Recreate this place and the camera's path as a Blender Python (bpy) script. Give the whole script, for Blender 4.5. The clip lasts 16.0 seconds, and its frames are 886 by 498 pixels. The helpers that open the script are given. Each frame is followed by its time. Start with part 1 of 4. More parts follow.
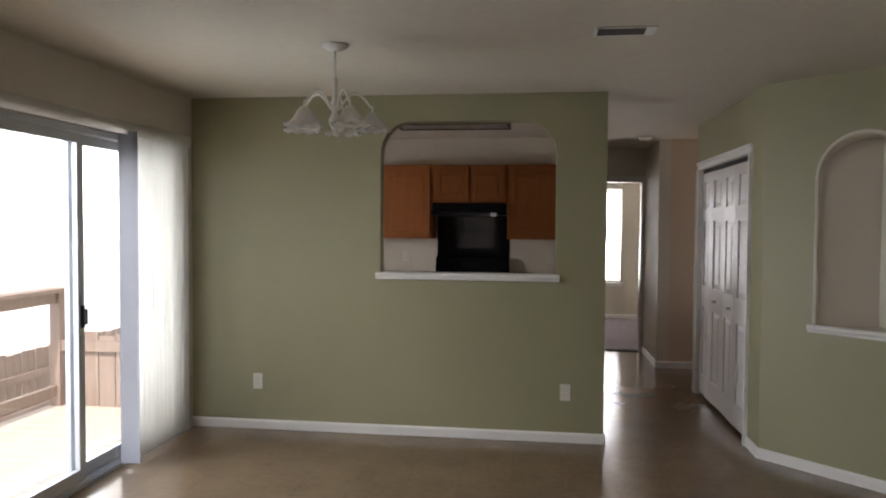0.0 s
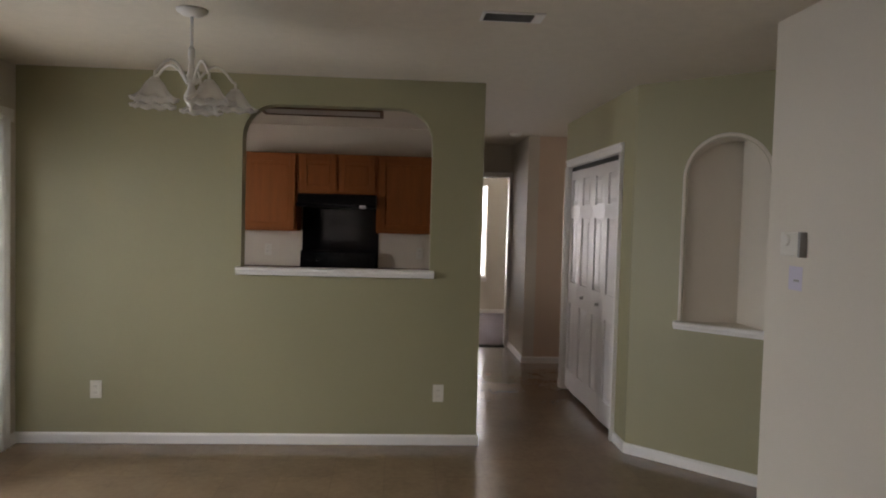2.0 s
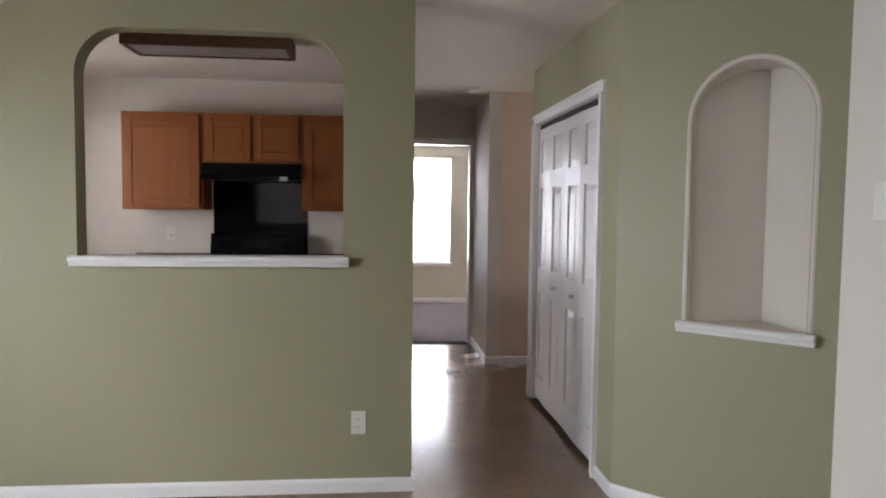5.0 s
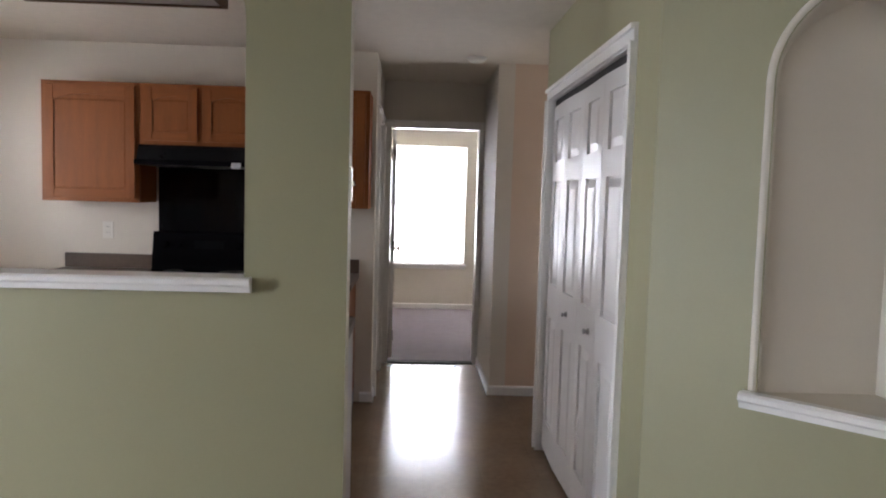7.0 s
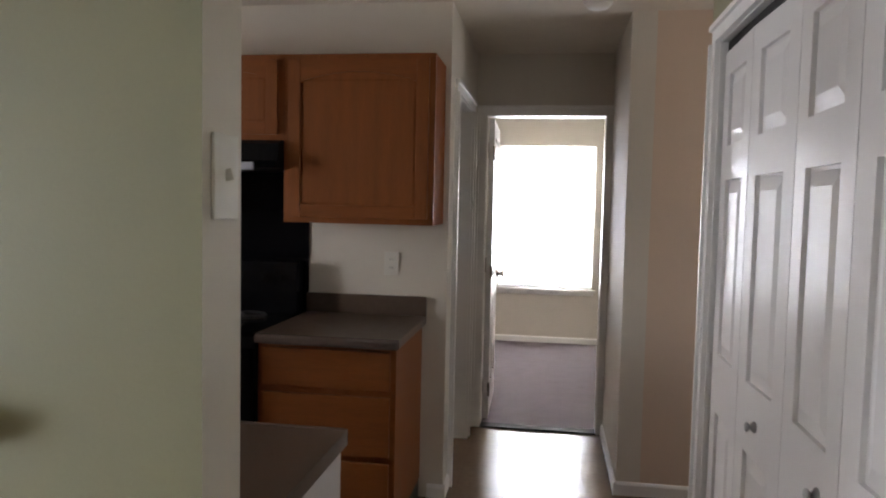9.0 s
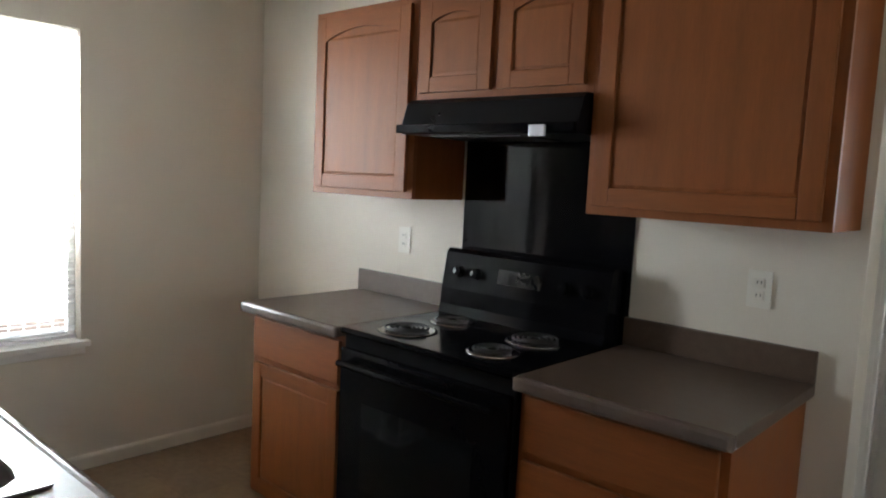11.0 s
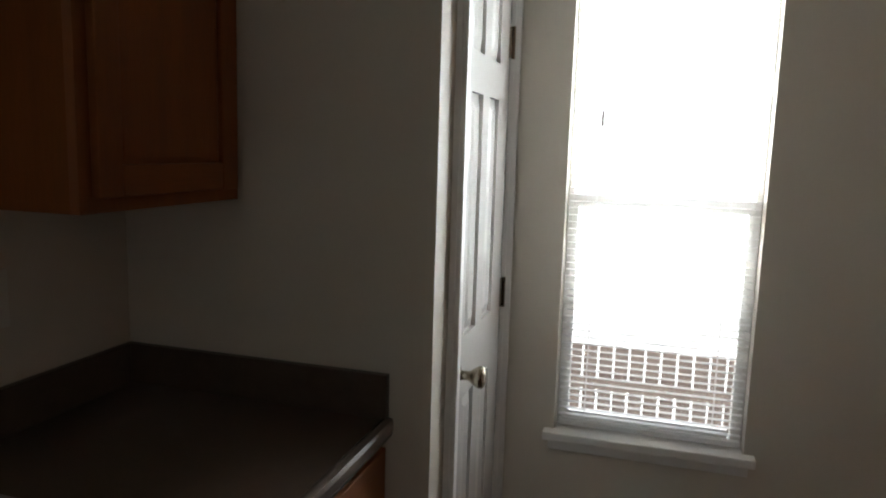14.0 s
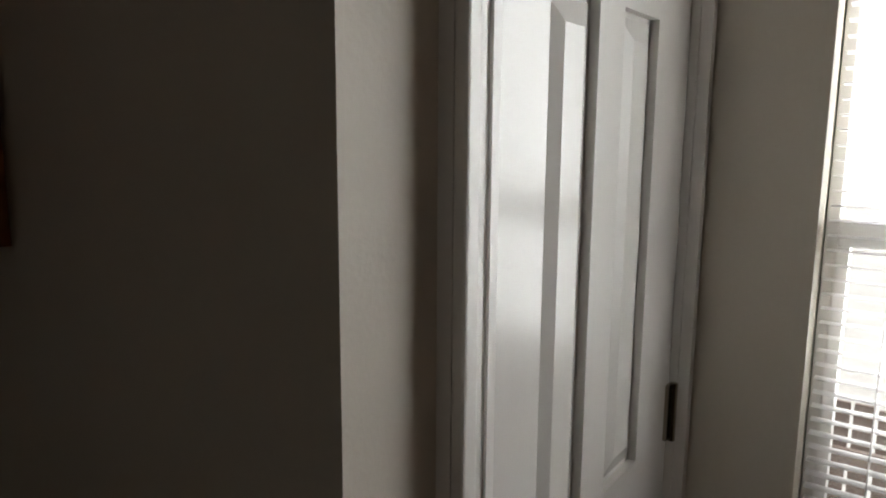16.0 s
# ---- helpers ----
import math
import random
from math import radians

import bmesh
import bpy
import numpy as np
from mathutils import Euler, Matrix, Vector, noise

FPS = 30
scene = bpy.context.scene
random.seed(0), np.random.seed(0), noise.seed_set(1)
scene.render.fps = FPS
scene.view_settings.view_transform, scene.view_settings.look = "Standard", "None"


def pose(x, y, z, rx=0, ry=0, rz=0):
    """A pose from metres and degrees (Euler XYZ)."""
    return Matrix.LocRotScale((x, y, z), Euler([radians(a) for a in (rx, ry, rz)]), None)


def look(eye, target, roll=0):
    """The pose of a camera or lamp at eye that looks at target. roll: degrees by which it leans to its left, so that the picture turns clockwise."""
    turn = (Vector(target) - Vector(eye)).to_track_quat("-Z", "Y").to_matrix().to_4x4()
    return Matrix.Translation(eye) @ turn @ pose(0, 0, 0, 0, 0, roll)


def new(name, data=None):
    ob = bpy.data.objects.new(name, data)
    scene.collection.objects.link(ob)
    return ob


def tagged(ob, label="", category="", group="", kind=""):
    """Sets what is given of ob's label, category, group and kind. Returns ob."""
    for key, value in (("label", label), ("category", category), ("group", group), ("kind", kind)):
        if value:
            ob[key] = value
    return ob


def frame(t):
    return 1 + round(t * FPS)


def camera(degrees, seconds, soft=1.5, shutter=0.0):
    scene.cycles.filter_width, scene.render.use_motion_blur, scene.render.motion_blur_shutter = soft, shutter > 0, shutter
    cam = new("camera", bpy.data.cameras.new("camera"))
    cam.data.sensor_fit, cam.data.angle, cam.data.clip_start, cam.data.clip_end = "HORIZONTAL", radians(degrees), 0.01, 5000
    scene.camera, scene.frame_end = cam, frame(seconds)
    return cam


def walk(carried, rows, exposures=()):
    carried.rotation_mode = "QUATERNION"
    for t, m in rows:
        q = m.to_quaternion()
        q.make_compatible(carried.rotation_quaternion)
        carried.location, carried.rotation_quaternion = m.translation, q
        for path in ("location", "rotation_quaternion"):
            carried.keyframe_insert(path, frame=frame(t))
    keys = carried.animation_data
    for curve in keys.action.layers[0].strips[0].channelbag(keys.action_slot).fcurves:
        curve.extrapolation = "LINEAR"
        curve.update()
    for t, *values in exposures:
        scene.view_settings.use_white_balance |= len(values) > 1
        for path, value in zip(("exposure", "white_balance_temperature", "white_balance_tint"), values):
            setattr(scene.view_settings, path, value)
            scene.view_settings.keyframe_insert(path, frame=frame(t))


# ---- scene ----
cam = camera(64.0, 16.0, soft=2.0)
PATH = [
    (0.0, -0.485, -4.996, 1.528, 87.95, -0.40, 7.43),
    (0.5, -0.584, -4.949, 1.546, 87.49, -0.74, 2.62),
    (1.0, -0.612, -4.896, 1.544, 87.22, -1.05, 0.59),
    (1.5, -0.610, -4.814, 1.532, 87.37, -1.12, -0.56),
    (2.0, -0.572, -4.736, 1.527, 87.60, -1.54, -3.72),
    (2.5, -0.540, -4.662, 1.508, 88.29, -1.68, -10.85),
    (3.0, -0.503, -4.548, 1.495, 88.08, -1.28, -16.87),
    (3.5, -0.431, -4.286, 1.458, 87.38, -0.72, -16.48),
    (4.0, -0.304, -3.987, 1.459, 86.77, -0.69, -11.43),
    (4.5, -0.253, -3.740, 1.439, 86.56, -0.51, -7.42),
    (7.0, 0.217, -2.389, 1.468, 85.76, -1.64, -2.39),
    (7.5, 0.271, -2.068, 1.466, 86.19, -1.69, -1.71),
    (8.0, 0.360, -1.592, 1.467, 86.15, -1.62, 0.34),
    (10.3, 0.464, -0.125, 1.483, 85.19, -1.51, 25.90),
    (10.5, 0.396, 0.010, 1.512, 84.18, -1.60, 29.31),
    (11.0, 0.381, 0.316, 1.462, 84.24, -2.80, 42.15),
    (11.5, 0.252, 0.535, 1.466, 83.13, -2.10, 55.50),
    (12.0, 0.115, 0.797, 1.482, 81.99, -2.53, 71.28),
    (12.5, -0.024, 0.999, 1.494, 81.89, -2.43, 85.43),
    (13.0, -0.235, 1.251, 1.481, 82.60, -1.03, 97.61),
    (13.5, -0.533, 1.277, 1.468, 82.85, -1.57, 101.81),
    (14.0, -0.854, 1.313, 1.498, 81.90, -1.69, 106.73),
    (14.5, -1.150, 1.398, 1.519, 81.59, -1.05, 114.42),
    (15.0, -1.454, 1.357, 1.497, 81.97, -0.41, 119.26),
    (15.5, -1.733, 1.247, 1.489, 81.68, -0.35, 121.57),
    (16.0, -1.916, 1.206, 1.492, 80.60, -0.42, 125.89),
]
EXPOSURES = [(0.0, 0.62, 7000, 20), (1.5, 0.5, 7250, 22), (2.05, 0.46, 7250, 22), (2.5, 1.12, 6550, 20), (3.0, 1.36, 6450, 20), (4.5, 1.38, 6500, 21), (7.0, 1.42, 6450, 20), (8.0, 1.25, 6650, 22), (10.5, 1.82, 6350, 10), (12.5, 1.9, 5850, 8), (13.5, 0.92, 6250, 9), (14.5, 0.45, 6450, 12), (16.0, -0.35, 6800, 14)]
walk(cam, [(t, pose(x, y, z, rx, ry, rz)) for t, x, y, z, rx, ry, rz in PATH], EXPOSURES)

# ---- daylight ----
world = bpy.data.worlds.new("world")
scene.world = world
world.use_nodes = True
sky = world.node_tree.nodes.new("ShaderNodeTexSky")
sky.sky_type, sky.sun_disc = "NISHITA", False
sky.sun_elevation, sky.sun_rotation = radians(52), radians(172)
sky.air_density, sky.dust_density = 1.0, 3.0
world.node_tree.nodes["Background"].inputs["Strength"].default_value = 0.15
world.node_tree.links.new(sky.outputs[0], world.node_tree.nodes["Background"].inputs["Color"])
sun = new("sun", bpy.data.lights.new("sun", "SUN"))
sun.data.energy, sun.data.angle, sun.data.color = 4.0, radians(0.6), (1.0, 0.95, 0.88)
sun.matrix_world = look((0.6, -4.2, 5.5), (0, 0, 0))



def window_light(name, m, w, h, watts, spread=180, colour=(0.93, 0.97, 1.0)):
    """Sky light through one opening: an area lamp in the opening's plane."""
    lamp = new(name, bpy.data.lights.new(name, "AREA"))
    lamp.data.shape, lamp.data.size, lamp.data.size_y = "RECTANGLE", w, h
    lamp.data.energy, lamp.data.spread, lamp.data.color = watts, radians(spread), colour
    lamp.matrix_world = m
    return lamp


window_light("slider_light", look((-3.38, -1.2, 1.06), (0, -1.2, 0.16)), 1.75, 1.9, 29, 150, (0.70, 0.86, 1.0))
window_light("kitchen_window_light", look((-3.135, 1.345, 1.55), (0, 1.345, 1.55)), 0.52, 0.9, 14)
# Fill lamp that lifts the niche, set in an added, unseen entry window.
window_light("entry_fill_light", look((1.95, -6.76, 1.3), (1.95, 0, 1.3)), 0.85, 1.2, 6)
# Weak fill lamp brightening the side hall through an added, unseen window.
window_light("side_hall_fill_light", look((2.86, 2.3, 1.5), (0, 2.3, 1.5)), 0.6, 1.0, 2.0)
window_light("bedroom_window_light", look((0.39, 6.91, 1.34), (0.39, 0, 1.34)), 0.95, 1.45, 78, 180, (0.84, 0.92, 1.0))

# ---- plan, metres ----
CEIL = 2.44
GX0, GT = -3.14, 0.115                # green wall: west end, thickness; its east end is x = 0
PASS_L, PASS_R, PASS_B, PASS_T, PASS_ARC = -1.59, -0.343, 1.125, 2.25, 0.22
SIDE_X = 0.985                        # closet wall
CLO_Y0, CLO_Y1, CLO_H = 0.16, 1.65, 2.03
BEND_Y = -0.145                       # corner of closet wall and slanted wall
WHITE_X, WHITE_Y = 1.095, -1.65       # thermostat wall and its end
LEFT_X = -3.02                        # wall of the sliding door
SLI_Y0, SLI_Y1, SLI_H = -2.13, -0.27, 2.065
STOVE_Y = 2.57
WIN_X = -3.02                         # kitchen window wall
WIN_Y0, WIN_Y1, WIN_Z0, WIN_Z1 = 1.055, 1.615, 0.625, 2.04
PAN_Y, STUB_X = 0.885, -2.245          # pantry wall and its corner
PD_X0, PD_X1 = -2.99, -2.415        # pantry door
BED_Y, BED_X0, BED_X1, BED_H = 3.77, 0.016, 0.776, 2.05
NOOK_W, NOOK_E, BEIGE_Y = -0.05, 0.815, 2.8
FAR_Y = 6.8
OUT_E, OUT_S = 2.7, -6.6


# ---- materials ----
def material(name, colour, rough=0.5, metal=0.0, vary=0.06, scale=6.0, grain=60.0, bump=0.05, stretch=(1, 1, 1), dirt=0.0, glow=None, through_light=0.0, coat=0.0, rough_vary=0.03, spec=0.5):
    m = bpy.data.materials.new(name)
    m.use_nodes = True
    nt = m.node_tree
    b = nt.nodes["Principled BSDF"]
    co = nt.nodes.new("ShaderNodeTexCoord")
    mp = nt.nodes.new("ShaderNodeMapping")
    mp.inputs["Scale"].default_value = stretch
    nt.links.new(co.outputs["Object"], mp.inputs[0])
    big = nt.nodes.new("ShaderNodeTexNoise")
    big.inputs["Scale"].default_value, big.inputs["Detail"].default_value = scale, 4
    fine = nt.nodes.new("ShaderNodeTexNoise")
    fine.inputs["Scale"].default_value, fine.inputs["Detail"].default_value = grain, 3
    for n in (big, fine):
        nt.links.new(mp.outputs[0], n.inputs["Vector"])
    mixer = nt.nodes.new("ShaderNodeMix")
    mixer.data_type = "RGBA"
    mixer.inputs[6].default_value = tuple(max(c * (1 - vary * 2.2), 0) for c in colour) + (1,)
    mixer.inputs[7].default_value = tuple(min(c * (1 + vary * 2.2), 1) for c in colour) + (1,)
    add = nt.nodes.new("ShaderNodeMath")
    add.operation, add.inputs[1].default_value = "MULTIPLY_ADD", 0.6
    half = nt.nodes.new("ShaderNodeMath")
    half.operation, half.inputs[1].default_value = "MULTIPLY", 0.4
    nt.links.new(fine.outputs[0], half.inputs[0])
    nt.links.new(big.outputs[0], add.inputs[0])
    nt.links.new(half.outputs[0], add.inputs[2])
    nt.links.new(add.outputs[0], mixer.inputs[0])
    nt.links.new(mixer.outputs[2], b.inputs["Base Color"])
    rg = nt.nodes.new("ShaderNodeMapRange")
    rg.inputs["From Min"].default_value, rg.inputs["From Max"].default_value = 0.3, 0.7
    rg.inputs["To Min"].default_value, rg.inputs["To Max"].default_value = max(rough - rough_vary, 0.02), min(rough + rough_vary, 1)
    nt.links.new(big.outputs[0], rg.inputs[0])
    nt.links.new(rg.outputs[0], b.inputs["Roughness"])
    b.inputs["Metallic"].default_value = metal
    b.inputs["Specular IOR Level"].default_value = spec
    if coat:
        b.inputs["Coat Weight"].default_value, b.inputs["Coat Roughness"].default_value = coat, 0.15
    if bump:
        bp = nt.nodes.new("ShaderNodeBump")
        bp.inputs["Strength"].default_value, bp.inputs["Distance"].default_value = bump, 0.004
        nt.links.new(fine.outputs[0], bp.inputs["Height"])
        nt.links.new(bp.outputs[0], b.inputs["Normal"])
    if through_light:
        tr = nt.nodes.new("ShaderNodeBsdfTranslucent")
        tr.inputs[0].default_value = (*colour, 1)
        mx = nt.nodes.new("ShaderNodeMixShader")
        mx.inputs[0].default_value = through_light
        out = nt.nodes["Material Output"]
        nt.links.new(b.outputs[0], mx.inputs[1])
        nt.links.new(tr.outputs[0], mx.inputs[2])
        nt.links.new(mx.outputs[0], out.inputs[0])
    return m


def floor_material(name):
    m = material(name, (0.20, 0.135, 0.085), 0.17, vary=0.2, scale=3.2, grain=26, bump=0.008, rough_vary=0.03)
    nt = m.node_tree
    b = nt.nodes["Principled BSDF"]
    old = b.inputs["Base Color"].links[0].from_socket
    co = nt.nodes.new("ShaderNodeTexCoord")
    tile = nt.nodes.new("ShaderNodeTexBrick")
    tile.offset, tile.squash = 0.0, 1.0
    tile.inputs["Scale"].default_value, tile.inputs["Brick Width"].default_value, tile.inputs["Row Height"].default_value = 1.0, 0.305, 0.305
    tile.inputs["Mortar Size"].default_value = 0.0035
    tile.inputs["Color1"].default_value, tile.inputs["Color2"].default_value = (0.95, 0.95, 0.95, 1), (1.06, 1.04, 1.01, 1)
    tile.inputs["Mortar"].default_value = (0.93, 0.92, 0.91, 1)
    nt.links.new(co.outputs["Object"], tile.inputs["Vector"])
    mul = nt.nodes.new("ShaderNodeMix")
    mul.data_type, mul.blend_type = "RGBA", "MULTIPLY"
    mul.inputs[0].default_value = 1.0
    nt.links.new(old, mul.inputs[6])
    nt.links.new(tile.outputs[0], mul.inputs[7])
    nt.links.new(mul.outputs[2], b.inputs["Base Color"])
    return m


def glass_material(name, tint=(1, 1, 1), rough=0.0):
    m = bpy.data.materials.new(name)
    m.use_nodes = True
    nt = m.node_tree
    nt.nodes.remove(nt.nodes["Principled BSDF"])
    clear = nt.nodes.new("ShaderNodeBsdfTransparent")
    clear.inputs[0].default_value = (*tint, 1)
    gloss = nt.nodes.new("ShaderNodeBsdfGlossy")
    gloss.inputs["Roughness"].default_value = rough + 0.01
    mx = nt.nodes.new("ShaderNodeMixShader")
    mx.inputs[0].default_value = 0.05
    nt.links.new(clear.outputs[0], mx.inputs[1])
    nt.links.new(gloss.outputs[0], mx.inputs[2])
    nt.links.new(mx.outputs[0], nt.nodes["Material Output"].inputs[0])
    return m


GREEN = material("green_paint", (0.33, 0.31, 0.188), 0.5, vary=0.03, scale=2.0, grain=140, bump=0.10)
BEIGE = material("cream_wall_paint", (0.665, 0.61, 0.525), 0.62, vary=0.025, scale=2.0, grain=140, bump=0.10)
# Cream wall paint shifted to tan, for the warm light on the side-hall wall.
TAN = material("cream_wall_warm_light", (0.68, 0.53, 0.41), 0.62, vary=0.025, scale=2.0, grain=140, bump=0.10)
CEILING = material("ceiling_texture_paint", (0.68, 0.615, 0.515), 0.9, vary=0.05, scale=14, grain=90, bump=0.35)
TRIM = material("white_trim_paint", (0.82, 0.80, 0.77), 0.35, vary=0.02, scale=5, grain=60, bump=0.03)
DOORP = material("white_door_paint", (0.72, 0.69, 0.67), 0.33, vary=0.012, scale=3, grain=70, bump=0.0, rough_vary=0.0)
DOORG = material("glossy_white_door_paint", (0.70, 0.68, 0.65), 0.22, vary=0.012, scale=3, grain=70, bump=0.0, rough_vary=0.0, spec=0.4)
VINYL = floor_material("brown_vinyl_floor")
CARPET = material("mauve_grey_carpet", (0.205, 0.172, 0.185), 0.95, vary=0.12, scale=8, grain=260, bump=0.6)
OAK = material("honey_oak", (0.235, 0.074, 0.018), 0.5, vary=0.17, scale=3.2, grain=22, bump=0.05, stretch=(9, 9, 0.8), spec=0.28)
OAK_H = material("honey_oak_crossgrain", (0.235, 0.074, 0.018), 0.5, vary=0.17, scale=3.2, grain=22, bump=0.05, stretch=(0.8, 9, 9), spec=0.28)
OAK_SIDE = material("matt_oak_veneer", (0.215, 0.068, 0.018), 0.75, vary=0.14, scale=3.2, grain=22, bump=0.03, stretch=(9, 9, 0.8), spec=0.08)
# Oak darkened and greyed: shade on the ceiling light's frame put into its colour.
OAK_SHADED = material("shaded_grey_oak", (0.17, 0.105, 0.07), 0.7, vary=0.14, scale=3.2, grain=22, bump=0.03, stretch=(0.8, 9, 9), spec=0.15)
LAMINATE = material("dark_speckled_laminate", (0.098, 0.066, 0.047), 0.36, vary=0.22, scale=30, grain=220, bump=0.02)
# Same laminate, glossier and with a lighter colour for the highlight along the edge.
LAMINATE_EDGE = material("highlit_laminate_edge", (0.13, 0.10, 0.085), 0.2, vary=0.15, scale=30, grain=220, bump=0.0, spec=0.8)
PALE = material("pale_end_panel", (0.62, 0.58, 0.56), 0.5, vary=0.03, bump=0.04)
BLACK = material("black_enamel", (0.004, 0.004, 0.005), 0.14, vary=0.1, bump=0.0, spec=0.11)
SPLASH = material("polished_black_enamel", (0.004, 0.004, 0.005), 0.08, vary=0.1, scale=3, bump=0.002, spec=0.2, rough_vary=0.01)
BLACK_M = material("black_satin_metal", (0.005, 0.005, 0.006), 0.3, vary=0.1, bump=0.0, spec=0.14)
GLASS_DARK = material("dark_oven_glass", (0.008, 0.009, 0.010), 0.07, vary=0.05, bump=0.0, rough_vary=0.02, spec=0.3)
COIL = material("burner_coil_metal", (0.05, 0.047, 0.045), 0.4, metal=0.6, vary=0.1)
PAN = material("chrome_drip_pan", (0.45, 0.44, 0.43), 0.12, metal=1.0, vary=0.05, bump=0.0)
STEEL = material("brushed_stainless", (0.45, 0.44, 0.43), 0.3, metal=1.0, vary=0.03, grain=90, bump=0.0, stretch=(1, 6, 6), rough_vary=0.02)
CHROME = material("chrome", (0.72, 0.72, 0.74), 0.1, metal=1.0, vary=0.03, bump=0.0, rough_vary=0.04)
NICKEL = material("worn_brass_nickel", (0.38, 0.33, 0.26), 0.25, metal=1.0, vary=0.08, bump=0.02)
PLASTIC = material("ivory_plastic", (0.72, 0.69, 0.62), 0.35, vary=0.02, bump=0.0)
PLASTIC_G = material("grey_plastic", (0.30, 0.29, 0.28), 0.4, vary=0.04, bump=0.0)
PAPER = material("pale_lilac_paper", (0.62, 0.58, 0.68), 0.8, vary=0.03, bump=0.02)
# Near-black: the threshold's metal, and painted shade in closet gaps, vent and slots.
DARK = material("near_black", (0.015, 0.013, 0.012), 0.7, vary=0.05, bump=0.0)
ALU = material("white_aluminium", (0.60, 0.62, 0.66), 0.35, metal=0.2, vary=0.03, bump=0.01)
SLAT = material("white_vinyl_slat", (0.93, 0.92, 0.89), 0.45, vary=0.01, bump=0.0, through_light=0.85)
MINI = material("white_blind_slat", (0.88, 0.87, 0.86), 0.4, vary=0.02, bump=0.0, through_light=0.5)
# White slat coloured grey: the unlit face of the leading slat.
SLAT_SHADED = material("white_slat_shaded_grey", (0.42, 0.42, 0.45), 0.5, vary=0.02, bump=0.0)
SHADE = material("frosted_ruffled_glass", (0.74, 0.71, 0.66), 0.12, vary=0.06, scale=20, bump=0.02, through_light=0.55)
WHITE_METAL = material("white_painted_metal", (0.78, 0.75, 0.70), 0.35, vary=0.03, bump=0.0)
DECK = material("weathered_deck_wood", (0.48, 0.42, 0.36), 0.8, vary=0.2, scale=3, grain=30, bump=0.2, stretch=(8, 0.8, 8))
FENCE = material("weathered_fence_wood", (0.25, 0.195, 0.17), 0.85, vary=0.2, scale=3, grain=30, bump=0.2, stretch=(8, 8, 0.8))
GROUND = material("dry_ground", (0.66, 0.64, 0.61), 0.95, vary=0.25, scale=0.8, grain=20, bump=0.4)
STUCCO = material("outside_stucco", (0.50, 0.46, 0.40), 0.9, vary=0.06, scale=4, grain=80, bump=0.3)
HAZE = bpy.data.materials.new("bright_hazy_sky")
HAZE.use_nodes = True
HAZE.node_tree.nodes["Principled BSDF"].inputs["Base Color"].default_value = (0.8, 0.8, 0.8, 1)
HAZE.node_tree.nodes["Principled BSDF"].inputs["Emission Color"].default_value = (0.95, 0.98, 1, 1)
HAZE.node_tree.nodes["Principled BSDF"].inputs["Emission Strength"].default_value = 3.0
GLASS = glass_material("window_glass", (0.96, 0.98, 0.97))

# ---- builders ----
PLACE = {}


def thing(name, label="", category="", group="", at=None, kind=""):
    """An Empty that parents a thing's parts."""
    ob = new(name)
    ob.empty_display_size = 0.1
    m = at if isinstance(at, Matrix) else Matrix.Translation(at or (0, 0, 0))
    ob.matrix_basis = m
    PLACE[ob] = m
    return tagged(ob, label, category, group, kind)


def part(name, bm, mat, parent=None, label="", local=False, smooth=False):
    """Links a bmesh as one mesh object under a thing or a part."""
    if parent is not None and not local:
        bm.transform(PLACE[parent].inverted())
    bmesh.ops.recalc_face_normals(bm, faces=bm.faces)
    me = bpy.data.meshes.new(name)
    bm.to_mesh(me)
    bm.free()
    mats = mat if isinstance(mat, (list, tuple)) else [mat]
    for one in mats:
        me.materials.append(one)
    if smooth:
        for p in me.polygons:
            p.use_smooth = True
    ob = new(name, me)
    if parent is not None:
        ob.parent = parent
        PLACE[ob] = PLACE[parent]
    else:
        PLACE[ob] = Matrix.Identity(4)
    return tagged(ob, label)


def structure(name, bm, mat, label, category="wall"):
    return tagged(part(name, bm, mat), label, category, kind="structure")


def bx(bm, x0, x1, y0, y1, z0, z1, bevel=0.0):
    r = bmesh.ops.create_cube(bm, size=1, matrix=Matrix.Translation(((x0 + x1) / 2, (y0 + y1) / 2, (z0 + z1) / 2)) @ Matrix.Diagonal((abs(x1 - x0), abs(y1 - y0), abs(z1 - z0), 1)))
    if bevel:
        es = list({e for v in r["verts"] for e in v.link_edges})
        bmesh.ops.bevel(bm, geom=es, offset=bevel, segments=2, affect="EDGES", profile=0.6)
    return bm


def box(x0, x1, y0, y1, z0, z1, bevel=0.0):
    return bx(bmesh.new(), x0, x1, y0, y1, z0, z1, bevel)


def prism(bm, pts, axis, a, b):
    """A polygon swept along an axis: pts are the two other coordinates in the order x, y, z."""
    def v3(p, h):
        q = list(p)
        q.insert(axis, h)
        return q
    lo = [bm.verts.new(v3(p, a)) for p in pts]
    hi = [bm.verts.new(v3(p, b)) for p in pts]
    bm.faces.new(lo[::-1])
    bm.faces.new(hi)
    n = len(pts)
    for i in range(n):
        bm.faces.new((lo[i], lo[(i + 1) % n], hi[(i + 1) % n], hi[i]))
    return bm


